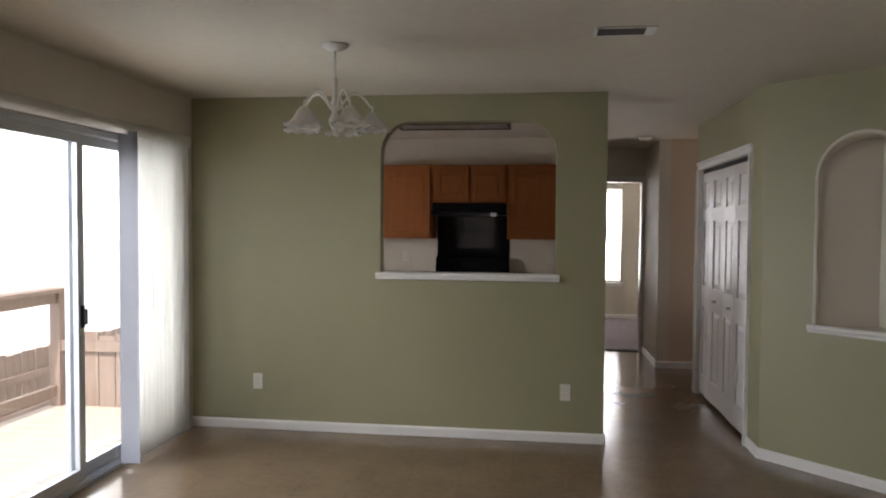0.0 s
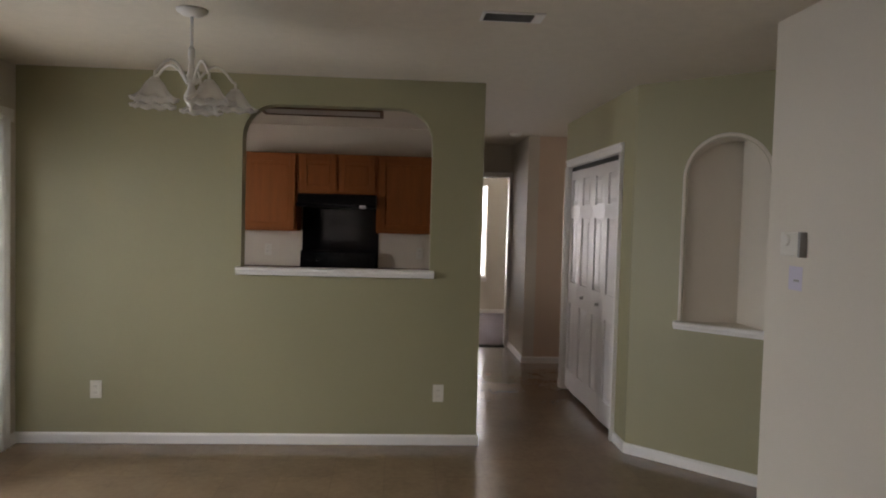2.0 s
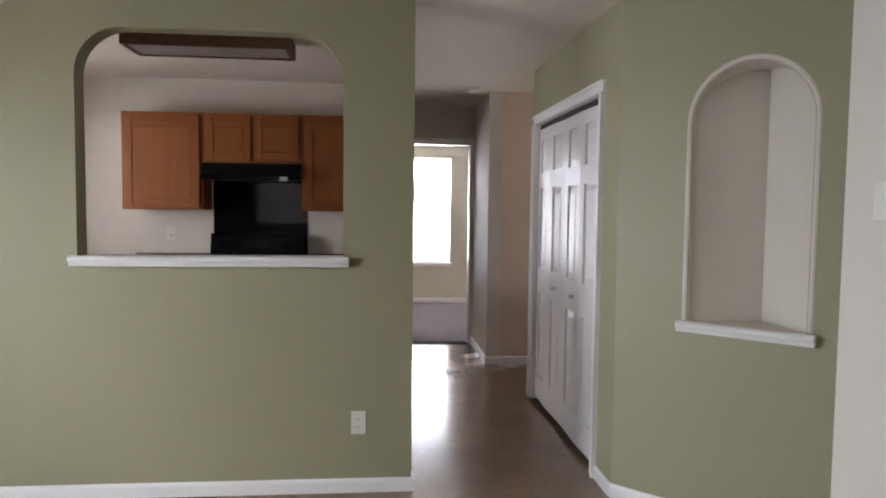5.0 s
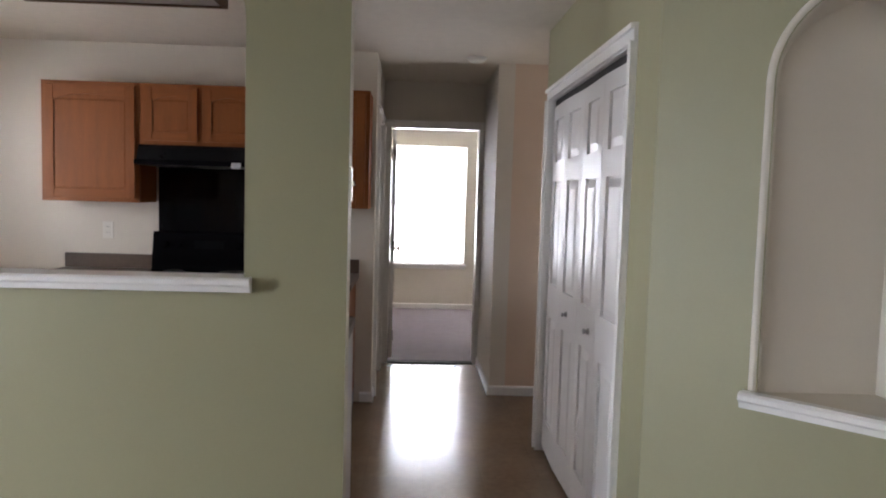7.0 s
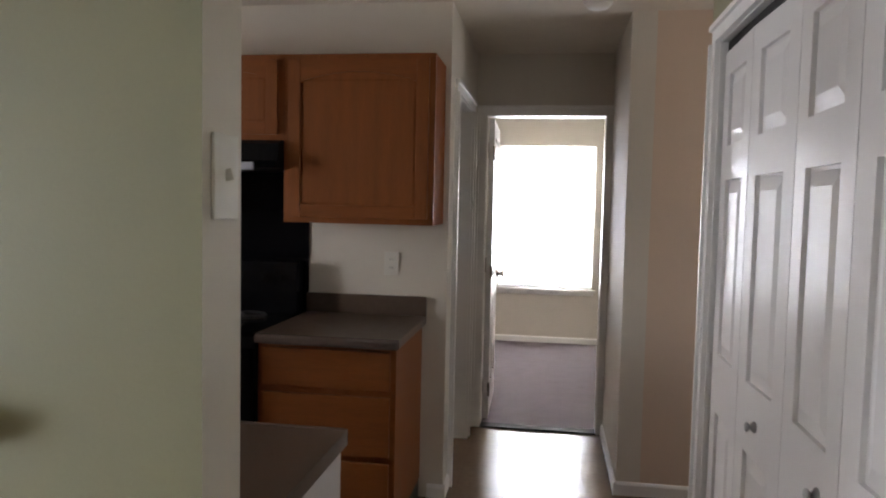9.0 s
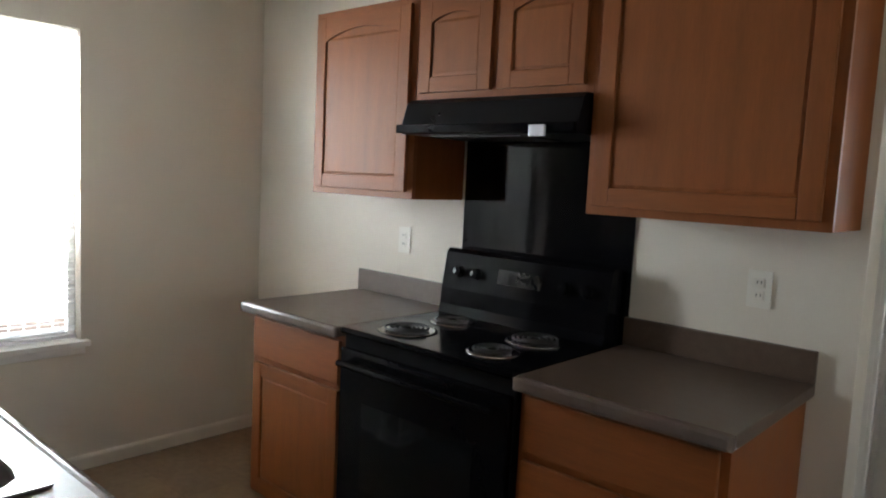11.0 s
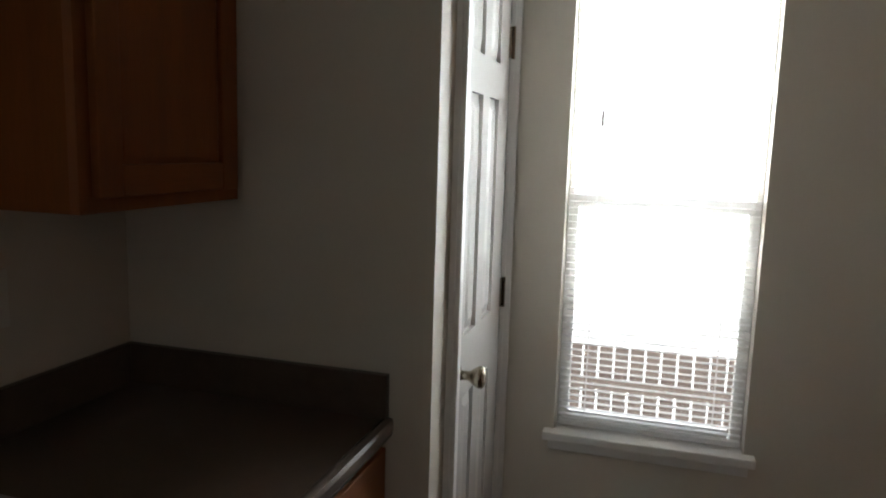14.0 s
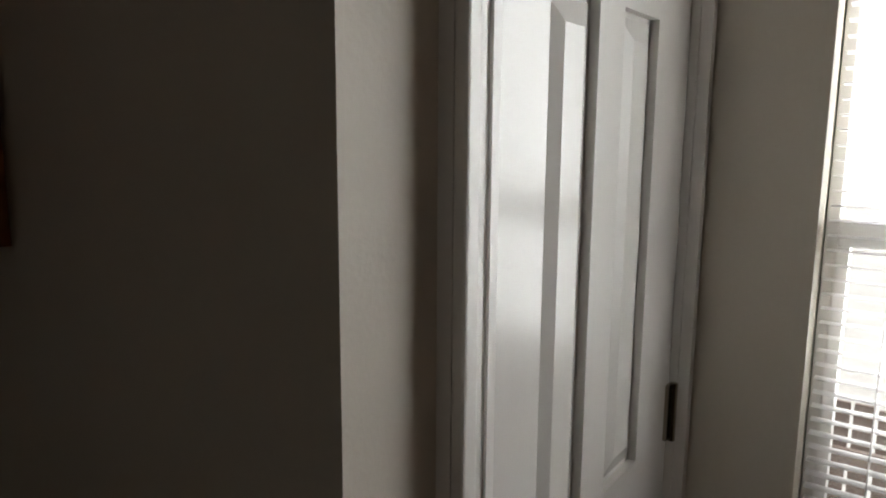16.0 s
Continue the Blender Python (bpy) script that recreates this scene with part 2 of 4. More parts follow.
def lathe(bm, profile, centre, turns=24, axis="z", ruffle=0.0, waves=0):
    """A profile of (radius, height) turned round an axis through centre."""
    rings = []
    for r, h in profile:
        ring = []
        for i in range(turns):
            a = 2 * math.pi * i / turns
            k = r * (1 + ruffle * math.cos(waves * a)) if waves else r
            p = (k * math.cos(a), k * math.sin(a), h)
            p = {"z": p, "x": (p[2], p[0], p[1]), "y": (p[0], p[2], p[1])}[axis]
            ring.append(bm.verts.new([c + q for c, q in zip(centre, p)]))
        rings.append(ring)
    for a, b in zip(rings, rings[1:]):
        for i in range(turns):
            bm.faces.new((a[i], a[(i + 1) % turns], b[(i + 1) % turns], b[i]))
    if profile[0][0] > 1e-4:
        bm.faces.new(rings[0][::-1])
    if profile[-1][0] > 1e-4:
        bm.faces.new(rings[-1])
    return bm


def tube(bm, points, r, sides=10, r1=None):
    """A round bar along points; its radius goes from r to r1."""
    pts = [Vector(p) for p in points]
    rings = []
    n = len(pts)
    for i, p in enumerate(pts):
        d = (pts[min(i + 1, n - 1)] - pts[max(i - 1, 0)]).normalized()
        u = d.orthogonal().normalized() if i == 0 else (u - d * u.dot(d)).normalized()
        w = d.cross(u)
        k = r + ((r1 if r1 is not None else r) - r) * i / max(n - 1, 1)
        rings.append([bm.verts.new(p + (u * math.cos(2 * math.pi * j / sides) + w * math.sin(2 * math.pi * j / sides)) * k) for j in range(sides)])
    for a, b in zip(rings, rings[1:]):
        for j in range(sides):
            bm.faces.new((a[j], a[(j + 1) % sides], b[(j + 1) % sides], b[j]))
    bm.faces.new(rings[0][::-1])
    bm.faces.new(rings[-1])
    return bm


def arc(cx, cy, r, a0, a1, n):
    return [(cx + r * math.cos(radians(a0 + (a1 - a0) * i / n)), cy + r * math.sin(radians(a0 + (a1 - a0) * i / n))) for i in range(n + 1)]


def raised(bm, x0, x1, z0, z1, y, h, slope=0.022):
    """A raised field on a plane y, standing h proud of it (towards h's sign)."""
    lo = [bm.verts.new(p) for p in ((x0, y, z0), (x1, y, z0), (x1, y, z1), (x0, y, z1))]
    s = slope
    hi = [bm.verts.new(p) for p in ((x0 + s, y + h, z0 + s), (x1 - s, y + h, z0 + s), (x1 - s, y + h, z1 - s), (x0 + s, y + h, z1 - s))]
    bm.faces.new(hi)
    for i in range(4):
        bm.faces.new((lo[i], lo[(i + 1) % 4], hi[(i + 1) % 4], hi[i]))
    return bm

# ---- large structure ----
T = 0.12
EAST, WEST_END = OUT_E + T, -3.5

structure("floor", box(-3.14, EAST, OUT_S - T, BED_Y + 0.05, -0.12, 0), VINYL, "brown mottled sheet-vinyl floor with a low gloss", "floor")
structure("bedroom_floor", box(-2.0, EAST, BED_Y + 0.05, FAR_Y + T, -0.12, 0.006), CARPET, "mauve-grey cut-pile carpet in the bedroom", "floor")
structure("ceiling", box(-3.14, EAST, OUT_S - T, FAR_Y + T, CEIL, CEIL + 0.15), CEILING, "off-white textured ceiling paint", "ceiling")

# green wall with the arched pass-through
bm = bmesh.new()
R, XM = PASS_ARC, (PASS_L + PASS_R) / 2
prism(bm, [(GX0, 0), (XM, 0), (XM, PASS_B), (PASS_L, PASS_B)] + arc(PASS_L + R, PASS_T - R, R, 180, 90, 10) + [(XM, PASS_T), (XM, CEIL), (GX0, CEIL)], 1, 0, GT)
prism(bm, [(0, 0), (0, CEIL), (XM, CEIL), (XM, PASS_T)] + arc(PASS_R - R, PASS_T - R, R, 90, 0, 10) + [(PASS_R, PASS_B), (XM, PASS_B), (XM, 0)], 1, 0, GT)
bmesh.ops.remove_doubles(bm, verts=bm.verts, dist=1e-4)
seam = [f for f in bm.faces if all(abs(v.co.x - XM) < 1e-4 for v in f.verts)]
bmesh.ops.delete(bm, geom=seam, context="FACES_ONLY")
bm.normal_update()
for f in bm.faces:
    c = f.calc_center_median()
    f.material_index = 1 if (c.y > GT - 0.001 or c.x > -0.001) else 0
structure("wall_pass_through", bm, [GREEN, BEIGE], "green dining wall with an arched kitchen pass-through")

# closet wall with its opening
bm = bmesh.new()
prism(bm, [(BEND_Y, 0), (CLO_Y0, 0), (CLO_Y0, CLO_H), (CLO_Y1, CLO_H), (CLO_Y1, 0), (1.78, 0), (1.78, CEIL), (BEND_Y, CEIL)], 0, SIDE_X, SIDE_X + T)
bm.normal_update()
for f in bm.faces:
    f.material_index = 1 if f.calc_center_median().y > 1.779 else 0
structure("wall_closet", bm, [GREEN, BEIGE], "green hall wall round the closet doors")
bm = bmesh.new()
bx(bm, SIDE_X + T, OUT_E, 1.66, 1.78, 0, CEIL)
bx(bm, SIDE_X + 0.72, SIDE_X + 0.84, BEND_Y, 1.66, 0, CEIL)
structure("wall_closet_inside", bm, BEIGE, "cream walls behind the closet")

# slanted green wall with the arched niche (s runs along it, d goes into it)
NC = Vector((1.41, -0.57, 0))
ALONG, INTO = Vector((0.70711, -0.70711, 0)), Vector((0.70711, 0.70711, 0))
N_HALF, N_Z0, N_SPRING, N_TOP = 0.25, 0.92, 1.82, 2.07
S0, S1 = -(NC.x - SIDE_X) * 1.41421, 1.15


def slant(s, d, z):
    p = NC + ALONG * s + INTO * d
    return (p.x, p.y, z)


bm = bmesh.new()


def slab(s0, s1, z0, z1, d0=0.0, d1=0.06):
    vs = [bm.verts.new(slant(s, d, z)) for z in (z0, z1) for d in (d0, d1) for s in (s0, s1)]
    for q in ((0, 1, 3, 2), (4, 6, 7, 5), (0, 4, 5, 1), (2, 3, 7, 6), (0, 2, 6, 4), (1, 5, 7, 3)):
        bm.faces.new([vs[i] for i in q])


slab(S0, -N_HALF, 0, CEIL, 0, 0.012)
slab(N_HALF, S1, 0, CEIL, 0, 0.1)
slab(-N_HALF, N_HALF, 0, N_Z0, 0, 0.012)
curve = [(N_HALF * math.cos(radians(a)), N_SPRING + N_HALF * math.sin(radians(a))) for a in range(180, -1, -9)]
poly = curve + [(N_HALF, CEIL), (-N_HALF, CEIL)]
lo = [bm.verts.new(slant(s, 0, z)) for s, z in poly]
hi = [bm.verts.new(slant(s, 0.012, z)) for s, z in poly]
bm.faces.new(lo)
bm.faces.new(hi[::-1])
for i in range(len(poly)):
    j = (i + 1) % len(poly)
    bm.faces.new((lo[i], lo[j], hi[j], hi[i]))
structure("wall_slanted", bm, GREEN, "slanted green wall with an arched niche")
bm = bmesh.new()
front, back, low = [], [], []
cols = sorted(set([round(s, 4) for s, z in curve] + [0.0]))
for s in cols:
    z = N_SPRING + math.sqrt(max(N_HALF ** 2 - s * s, 0))
    d = 0.012 + 0.255 - abs(s) * 1.0
    front.append(bm.verts.new(slant(s, 0.012, z)))
    back.append(bm.verts.new(slant(s, d, z)))
    low.append(bm.verts.new(slant(s, d, N_Z0)))
for i in range(len(cols) - 1):
    bm.faces.new((front[i], front[i + 1], back[i + 1], back[i]))
    bm.faces.new((back[i], back[i + 1], low[i + 1], low[i]))
fa, fb = bm.verts.new(slant(-N_HALF, 0.012, N_Z0)), bm.verts.new(slant(N_HALF, 0.012, N_Z0))
bm.faces.new([fa, fb] + low[::-1])
bm.faces.new((fa, low[0], back[0], front[0]))
bm.faces.new((fb, front[-1], back[-1], low[-1]))
structure("niche_lining", bm, BEIGE, "cream plaster lining of the arched niche", "niche")

# rounded plaster edge round the niche
bm = bmesh.new()
edge = [(-N_HALF, N_Z0 + 0.006)] + curve + [(N_HALF, N_Z0 + 0.006)]
rows = []
for s, z in edge:
    up = max(z - N_SPRING, 0)
    r = math.hypot(s, up)
    us, uz = s / r, up / r
    rows.append([bm.verts.new(slant(s + us * o, d, z + uz * o)) for o, d in ((-0.002, 0.02), (0.0, 0.004), (0.006, -0.004), (0.014, -0.006), (0.022, -0.003), (0.026, 0.001))])
for p, q in zip(rows, rows[1:]):
    for i in range(5):
        bm.faces.new((p[i], p[i + 1], q[i + 1], q[i]))
bead = structure("trim_niche", bm, BEIGE, "rounded cream plaster edge round the niche", "trim")
for p in bead.data.polygons:
    p.use_smooth = True

# thermostat wall, outer walls
structure("wall_thermostat", box(WHITE_X, WHITE_X + T, OUT_S, WHITE_Y, 0, CEIL, 0.006), BEIGE, "cream-white wall end with the thermostat")
SW0, SW1, SWZ0, SWZ1 = -2.78, -1.4, 0.85, 2.08
# EN: entry opening added out of view for fill light.
EN0, EN1, ENZ0, ENZ1 = 1.5, 2.4, 0.65, 1.95
# HW: opening added at the hall's unseen east end, to let light in.
HW0, HW1, HWZ0, HWZ1 = 1.97, 2.63, 0.95, 2.05
bm = bmesh.new()
bx(bm, -3.14, SW0, OUT_S - T, OUT_S, 0, CEIL)
bx(bm, SW1, EN0, OUT_S - T, OUT_S, 0, CEIL)
bx(bm, EN1, EAST, OUT_S - T, OUT_S, 0, CEIL)
bx(bm, EN0, EN1, OUT_S - T, OUT_S, 0, ENZ0)
bx(bm, EN0, EN1, OUT_S - T, OUT_S, ENZ1, CEIL)
bx(bm, SW0, SW1, OUT_S - T, OUT_S, 0, SWZ0)
bx(bm, SW0, SW1, OUT_S - T, OUT_S, SWZ1, CEIL)
structure("wall_south", bm, BEIGE, "cream living-room wall with a window and an added opening")
bm = bmesh.new()
bx(bm, OUT_E, EAST, OUT_S, HW0, 0, CEIL)
bx(bm, OUT_E, EAST, HW1, FAR_Y + T, 0, CEIL)
bx(bm, OUT_E, EAST, HW0, HW1, 0, HWZ0)
bx(bm, OUT_E, EAST, HW0, HW1, HWZ1, CEIL)
structure("wall_east", bm, BEIGE, "plain cream outer wall with a small opening added for light")
bm = bmesh.new()
bx(bm, LEFT_X - T, LEFT_X, OUT_S, SLI_Y0, 0, CEIL)
bx(bm, LEFT_X - T, LEFT_X, SLI_Y1, -0.002, 0, CEIL)
bx(bm, LEFT_X - T, LEFT_X, SLI_Y0, SLI_Y1, SLI_H, CEIL)
structure("wall_sliding_door", bm, BEIGE, "cream wall round the sliding glass door")

# kitchen walls
structure("wall_stove", box(WIN_X - T, NOOK_W, STOVE_Y, STOVE_Y + T, 0, CEIL), BEIGE, "cream kitchen wall behind the range")
bm = bmesh.new()
bx(bm, WIN_X - T, WIN_X, GT, WIN_Y0, 0, CEIL)
bx(bm, WIN_X - T, WIN_X, WIN_Y1, STOVE_Y, 0, CEIL)
bx(bm, WIN_X - T, WIN_X, WIN_Y0, WIN_Y1, 0, WIN_Z0)
bx(bm, WIN_X - T, WIN_X, WIN_Y0, WIN_Y1, WIN_Z1, CEIL)
structure("wall_kitchen_window", bm, BEIGE, "cream kitchen wall with a tall narrow window")
structure("wall_pantry_side", box(STUB_X - T, STUB_X, GT, PAN_Y, 0, CEIL), BEIGE, "cream pantry side wall at the counter's end")
bm = bmesh.new()
bx(bm, PD_X1, STUB_X - T, PAN_Y - T, PAN_Y, 0, CEIL)
bx(bm, WIN_X, PD_X0, PAN_Y - T, PAN_Y, 0, CEIL)
bx(bm, PD_X0, PD_X1, PAN_Y - T, PAN_Y, 2.04, CEIL)
structure("wall_pantry_front", bm, BEIGE, "cream pantry wall round its door")

# hall end
ND0, ND1 = 2.78, 3.5
bm = bmesh.new()
bx(bm, NOOK_W - T, NOOK_W, STOVE_Y + T, ND0, 0, CEIL)
bx(bm, NOOK_W - T, NOOK_W, ND1, BED_Y, 0, CEIL)
bx(bm, NOOK_W - T, NOOK_W, ND0, ND1, 2.04, CEIL)
structure("wall_hall_west", bm, BEIGE, "cream hall wall round a side door")
bm = bmesh.new()
bx(bm, -2.0, BED_X0, BED_Y, BED_Y + T, 0, CEIL)
bx(bm, BED_X1, OUT_E, BED_Y, BED_Y + T, 0, CEIL)
bx(bm, BED_X0, BED_X1, BED_Y, BED_Y + T, BED_H, CEIL)
structure("wall_bedroom", bm, BEIGE, "cream wall round the bedroom doorway")
structure("wall_hall_east", box(NOOK_E, NOOK_E + T, BEIGE_Y, BED_Y, 0, CEIL), BEIGE, "cream hall wall by the bedroom door")
structure("wall_side_hall", box(NOOK_E + T, OUT_E, BEIGE_Y, BEIGE_Y + T, 0, CEIL), TAN, "cream wall facing the side hall, toned tan for warm light")
BW0, BW1, BWZ0, BWZ1 = -0.11, 0.90, 0.585, 2.11
bm = bmesh.new()
bx(bm, -2.0, BW0, FAR_Y, FAR_Y + T, 0, CEIL)
bx(bm, BW1, OUT_E, FAR_Y, FAR_Y + T, 0, CEIL)
bx(bm, BW0, BW1, FAR_Y, FAR_Y + T, 0, BWZ0)
bx(bm, BW0, BW1, FAR_Y, FAR_Y + T, BWZ1, CEIL)
structure("wall_bedroom_window", bm, BEIGE, "cream bedroom wall with a bright window")
structure("wall_bedroom_west", box(-2.0 - T, -2.0, BED_Y, FAR_Y + T, 0, CEIL), BEIGE, "plain cream bedroom wall")
bm = bmesh.new()
bx(bm, NOOK_W - 1.3, NOOK_W - T, BED_Y - 0.06, BED_Y, 0, CEIL)
bx(bm, NOOK_W - 1.3, NOOK_W - 1.24, STOVE_Y + T, BED_Y - 0.06, 0, CEIL)
structure("wall_side_room", bm, BEIGE, "plain cream walls behind the side door")


# baseboards: profile with an eased top edge
def baseboard(p, q, side, name="baseboard", paint=TRIM, label="white painted baseboard along the wall"):
    """From p to q on the floor; side: +1 or -1, the way it stands out (left of p to q: +1)."""
    p, q = Vector((*p, 0)), Vector((*q, 0))
    d = (q - p).normalized()
    n = Vector((-d.y, d.x, 0)) * side
    prof = [(0, 0), (0.013, 0), (0.013, 0.055), (0.009, 0.064), (0.004, 0.07), (0, 0.07)]
    bm = bmesh.new()
    a = [bm.verts.new(p + n * u + Vector((0, 0, z))) for u, z in prof]
    b = [bm.verts.new(q + n * u + Vector((0, 0, z))) for u, z in prof]
    bm.faces.new(a)
    bm.faces.new(b[::-1])
    for i in range(len(prof)):
        j = (i + 1) % len(prof)
        bm.faces.new((a[i], b[i], b[j], a[j]))
    tagged(part(name, bm, paint), label, "baseboard", kind="structure")


CW = 0.062  # casing width
baseboard((LEFT_X, 0), (0.013, 0), -1)
baseboard((0, -0.0), (0, GT), -1)
baseboard((LEFT_X, -0.013), (LEFT_X, SLI_Y1), 1)
baseboard((SIDE_X, CLO_Y0 - CW), (SIDE_X, BEND_Y), -1)
baseboard((SIDE_X, 1.78), (SIDE_X, CLO_Y1 + CW), -1)
baseboard((SIDE_X - 0.013, 1.78), (OUT_E, 1.78), 1)
baseboard(slant(S0, 0, 0)[:2], slant(S1, 0, 0)[:2], -1)
baseboard((WHITE_X, OUT_S), (WHITE_X, WHITE_Y + 0.013), 1)
baseboard((WHITE_X, WHITE_Y), (WHITE_X + T, WHITE_Y), 1)
baseboard((NOOK_W, STOVE_Y + 0.0), (NOOK_W, ND0 - CW), -1)
baseboard((-0.13, STOVE_Y), (NOOK_W + 0.013, STOVE_Y), -1)
baseboard((NOOK_E, BEIGE_Y - 0.013), (NOOK_E, BED_Y), 1)
baseboard((NOOK_E, BEIGE_Y), (OUT_E, BEIGE_Y), -1)
baseboard((WIN_X, PAN_Y), (WIN_X, STOVE_Y), -1, paint=BEIGE, label="cream painted baseboard along the kitchen wall")
baseboard((WIN_X, STOVE_Y), (-2.14, STOVE_Y), -1, paint=BEIGE, label="cream painted baseboard along the kitchen wall")
baseboard((STUB_X, 0.80), (STUB_X, PAN_Y + 0.013), -1)
baseboard((STUB_X, PAN_Y), (PD_X1 + CW, PAN_Y), -1)
baseboard((-2.0, FAR_Y), (OUT_E, FAR_Y), -1)


# casings: a moulded flat board, thicker at the outer edge
def casing(name, label, to_world, w, h, inner_depth=T):
    """Local x along the wall, y out of the wall, z up; the opening spans 0..w, 0..h."""
    bm = bmesh.new()

    def board(x0, x1, z0, z1, outer):
        prof = 0.014
        bx(bm, x0, x1, 0, prof, z0, z1)
        if outer == "l":
            bx(bm, x0, x0 + 0.02, prof, prof + 0.013, z0, z1, 0.003)
            bx(bm, x1 - 0.012, x1, prof, prof + 0.003, z0, z1)
        elif outer == "r":
            bx(bm, x1 - 0.02, x1, prof, prof + 0.013, z0, z1, 0.003)
            bx(bm, x0, x0 + 0.012, prof, prof + 0.003, z0, z1)
        else:
            bx(bm, x0, x1, prof, prof + 0.013, z1 - 0.02, z1, 0.003)
            bx(bm, x0 + CW - 0.012, x1 - CW + 0.012, prof, prof + 0.003, z0, z0 + 0.012)

    board(-CW, -0.0, 0, h, "l")
    board(w, w + CW, 0, h, "r")
    board(-CW, w + CW, h, h + CW, "t")
    # jamb lining
    bx(bm, -0.0, 0.004, -inner_depth, 0, 0, h)
    bx(bm, w - 0.004, w, -inner_depth, 0, 0, h)
    bx(bm, 0.004, w - 0.004, -inner_depth, 0, h - 0.004, h)
    bm.transform(to_world)
    return structure(name, bm, TRIM, label, "door casing")


def turn(x, y, degrees, z=0.0):
    return pose(x, y, z, 0, 0, degrees)


# out of the wall is local +y: west-facing walls turn by 90, south-facing by 180, east-facing by -90
casing("trim_closet", "white moulded casing round the closet doors", turn(SIDE_X, CLO_Y0, 90), CLO_Y1 - CLO_Y0, CLO_H)
casing("trim_bedroom", "white moulded casing round the bedroom doorway", turn(BED_X1, BED_Y, 180), BED_X1 - BED_X0, BED_H)
casing("trim_pantry", "white moulded casing round the pantry door", turn(PD_X0, PAN_Y, 0), PD_X1 - PD_X0, 2.04)
casing("trim_side_door", "white moulded casing round the hall side door", turn(NOOK_W, ND1, -90), ND1 - ND0, 2.04)
structure("threshold", box(BED_X0 + 0.004, BED_X1 - 0.004, BED_Y - 0.03, BED_Y + 0.06, 0, 0.012, 0.003), DARK, "dark metal strip between vinyl and carpet", "threshold")


# sills of pass-through and niche
def nosed_sill(name, label, to_world, half, depth, z, back):
    bm = bmesh.new()
    prof = [(back, z), (-depth + 0.008, z), (-depth, z - 0.008), (-depth, z - 0.022), (-depth + 0.012, z - 0.03), (-depth + 0.016, z - 0.048), (-0.0, z - 0.052), (0, z - 0.03), (back, z - 0.03)]
    a = [bm.verts.new((-half, u, h)) for u, h in prof]
    b = [bm.verts.new((half, u, h)) for u, h in prof]
    bm.faces.new(a)
    bm.faces.new(b[::-1])
    for i in range(len(prof)):
        j = (i + 1) % len(prof)
        bm.faces.new((a[i], b[i], b[j], a[j]))
    bm.transform(to_world)
    return structure(name, bm, TRIM, label, "sill")


bm = bmesh.new()
bx(bm, PASS_L + 0.002, PASS_R - 0.002, -0.002, GT + 0.03, PASS_B + 0.002, PASS_B + 0.05, 0.004)
structure("pass_through_ledge", bm, TRIM, "white painted ledge in the pass-through", "sill")
nosed_sill("sill_pass_through", "white moulded sill under the pass-through", turn((PASS_L + PASS_R) / 2, 0, 0), 0.65, 0.05, PASS_B + 0.054, -0.002)
nosed_sill("sill_niche", "white moulded sill under the arched niche", Matrix.Translation(NC) @ pose(0, 0, 0, 0, 0, -45), 0.288, 0.045, N_Z0 + 0.004, -0.002)


# ---- doors ----
def door_leaf(ob, w, h, th, cols, rows, stile=0.1, mat=None, mid=0.09):
    """Moulded panel leaf in local x 0..w, y -th..0 (front is y = 0), z 0..h. rows: (z0, z1) of panels."""
    mat = mat or DOORP
    bm = bmesh.new()
    rec = 0.012
    bx(bm, 0, w, -th + rec, -rec, 0, h)
    pw = (w - 2 * stile - (cols - 1) * mid) / cols
    xs = [(stile + i * (pw + mid), stile + i * (pw + mid) + pw) for i in range(cols)]
    for y0, y1 in ((-rec, 0), (-th, -th + rec)):
        bx(bm, 0, stile, y0, y1, 0, h)
        bx(bm, w - stile, w, y0, y1, 0, h)
        for i in range(cols - 1):
            for z0, z1 in rows:
                bx(bm, xs[i][1], xs[i + 1][0], y0, y1, z0, z1)
        zs = [0] + [z for r in rows for z in r] + [h]
        for i in range(0, len(zs), 2):
            bx(bm, stile, w - stile, y0, y1, zs[i], zs[i + 1])
    part("leaf", bm, mat, ob, local=True)
    for x0, x1 in xs:
        for z0, z1 in rows:
            bm = bmesh.new()
            # sloped ogee edge of the sticking, then a raised field
            for y, s in ((-rec + 0.0005, 1), (-th + rec - 0.0005, -1)):
                g = min(0.034, (x1 - x0) * 0.24)
                raised(bm, x0 + g * 0.25, x1 - g * 0.25, z0 + g * 0.25, z1 - g * 0.25, y, 0.0105 * s, g)
            part("panel", bm, mat, ob, local=True)


def knob(parent, x, z, r=0.027, mat=None, depth=0.06, y=0.0):
    bm = bmesh.new()
    lathe(bm, [(0.0, 0.0), (r * 1.15, 0.0), (r * 1.15, 0.004), (r * 0.75, 0.009), (r * 0.42, 0.014), (r * 0.4, depth * 0.45), (r * 0.75, depth * 0.62), (r, depth * 0.78), (r * 0.95, depth * 0.92), (r * 0.6, depth), (0.0, depth)], (x, y, z), 20, "y")
    part("knob", bm, mat or NICKEL, parent, "worn metal knob", local=True, smooth=True)


def hinge(parent, x, z, y=0.004):
    bm = bmesh.new()
    bx(bm, x - 0.014, x + 0.014, y - 0.004, y + 0.002, z - 0.045, z + 0.045)
    tube(bm, [(x, y + 0.005, z - 0.047), (x, y + 0.005, z + 0.047)], 0.006, 8)
    part("hinge", bm, NICKEL, parent, "worn brass hinge", local=True)


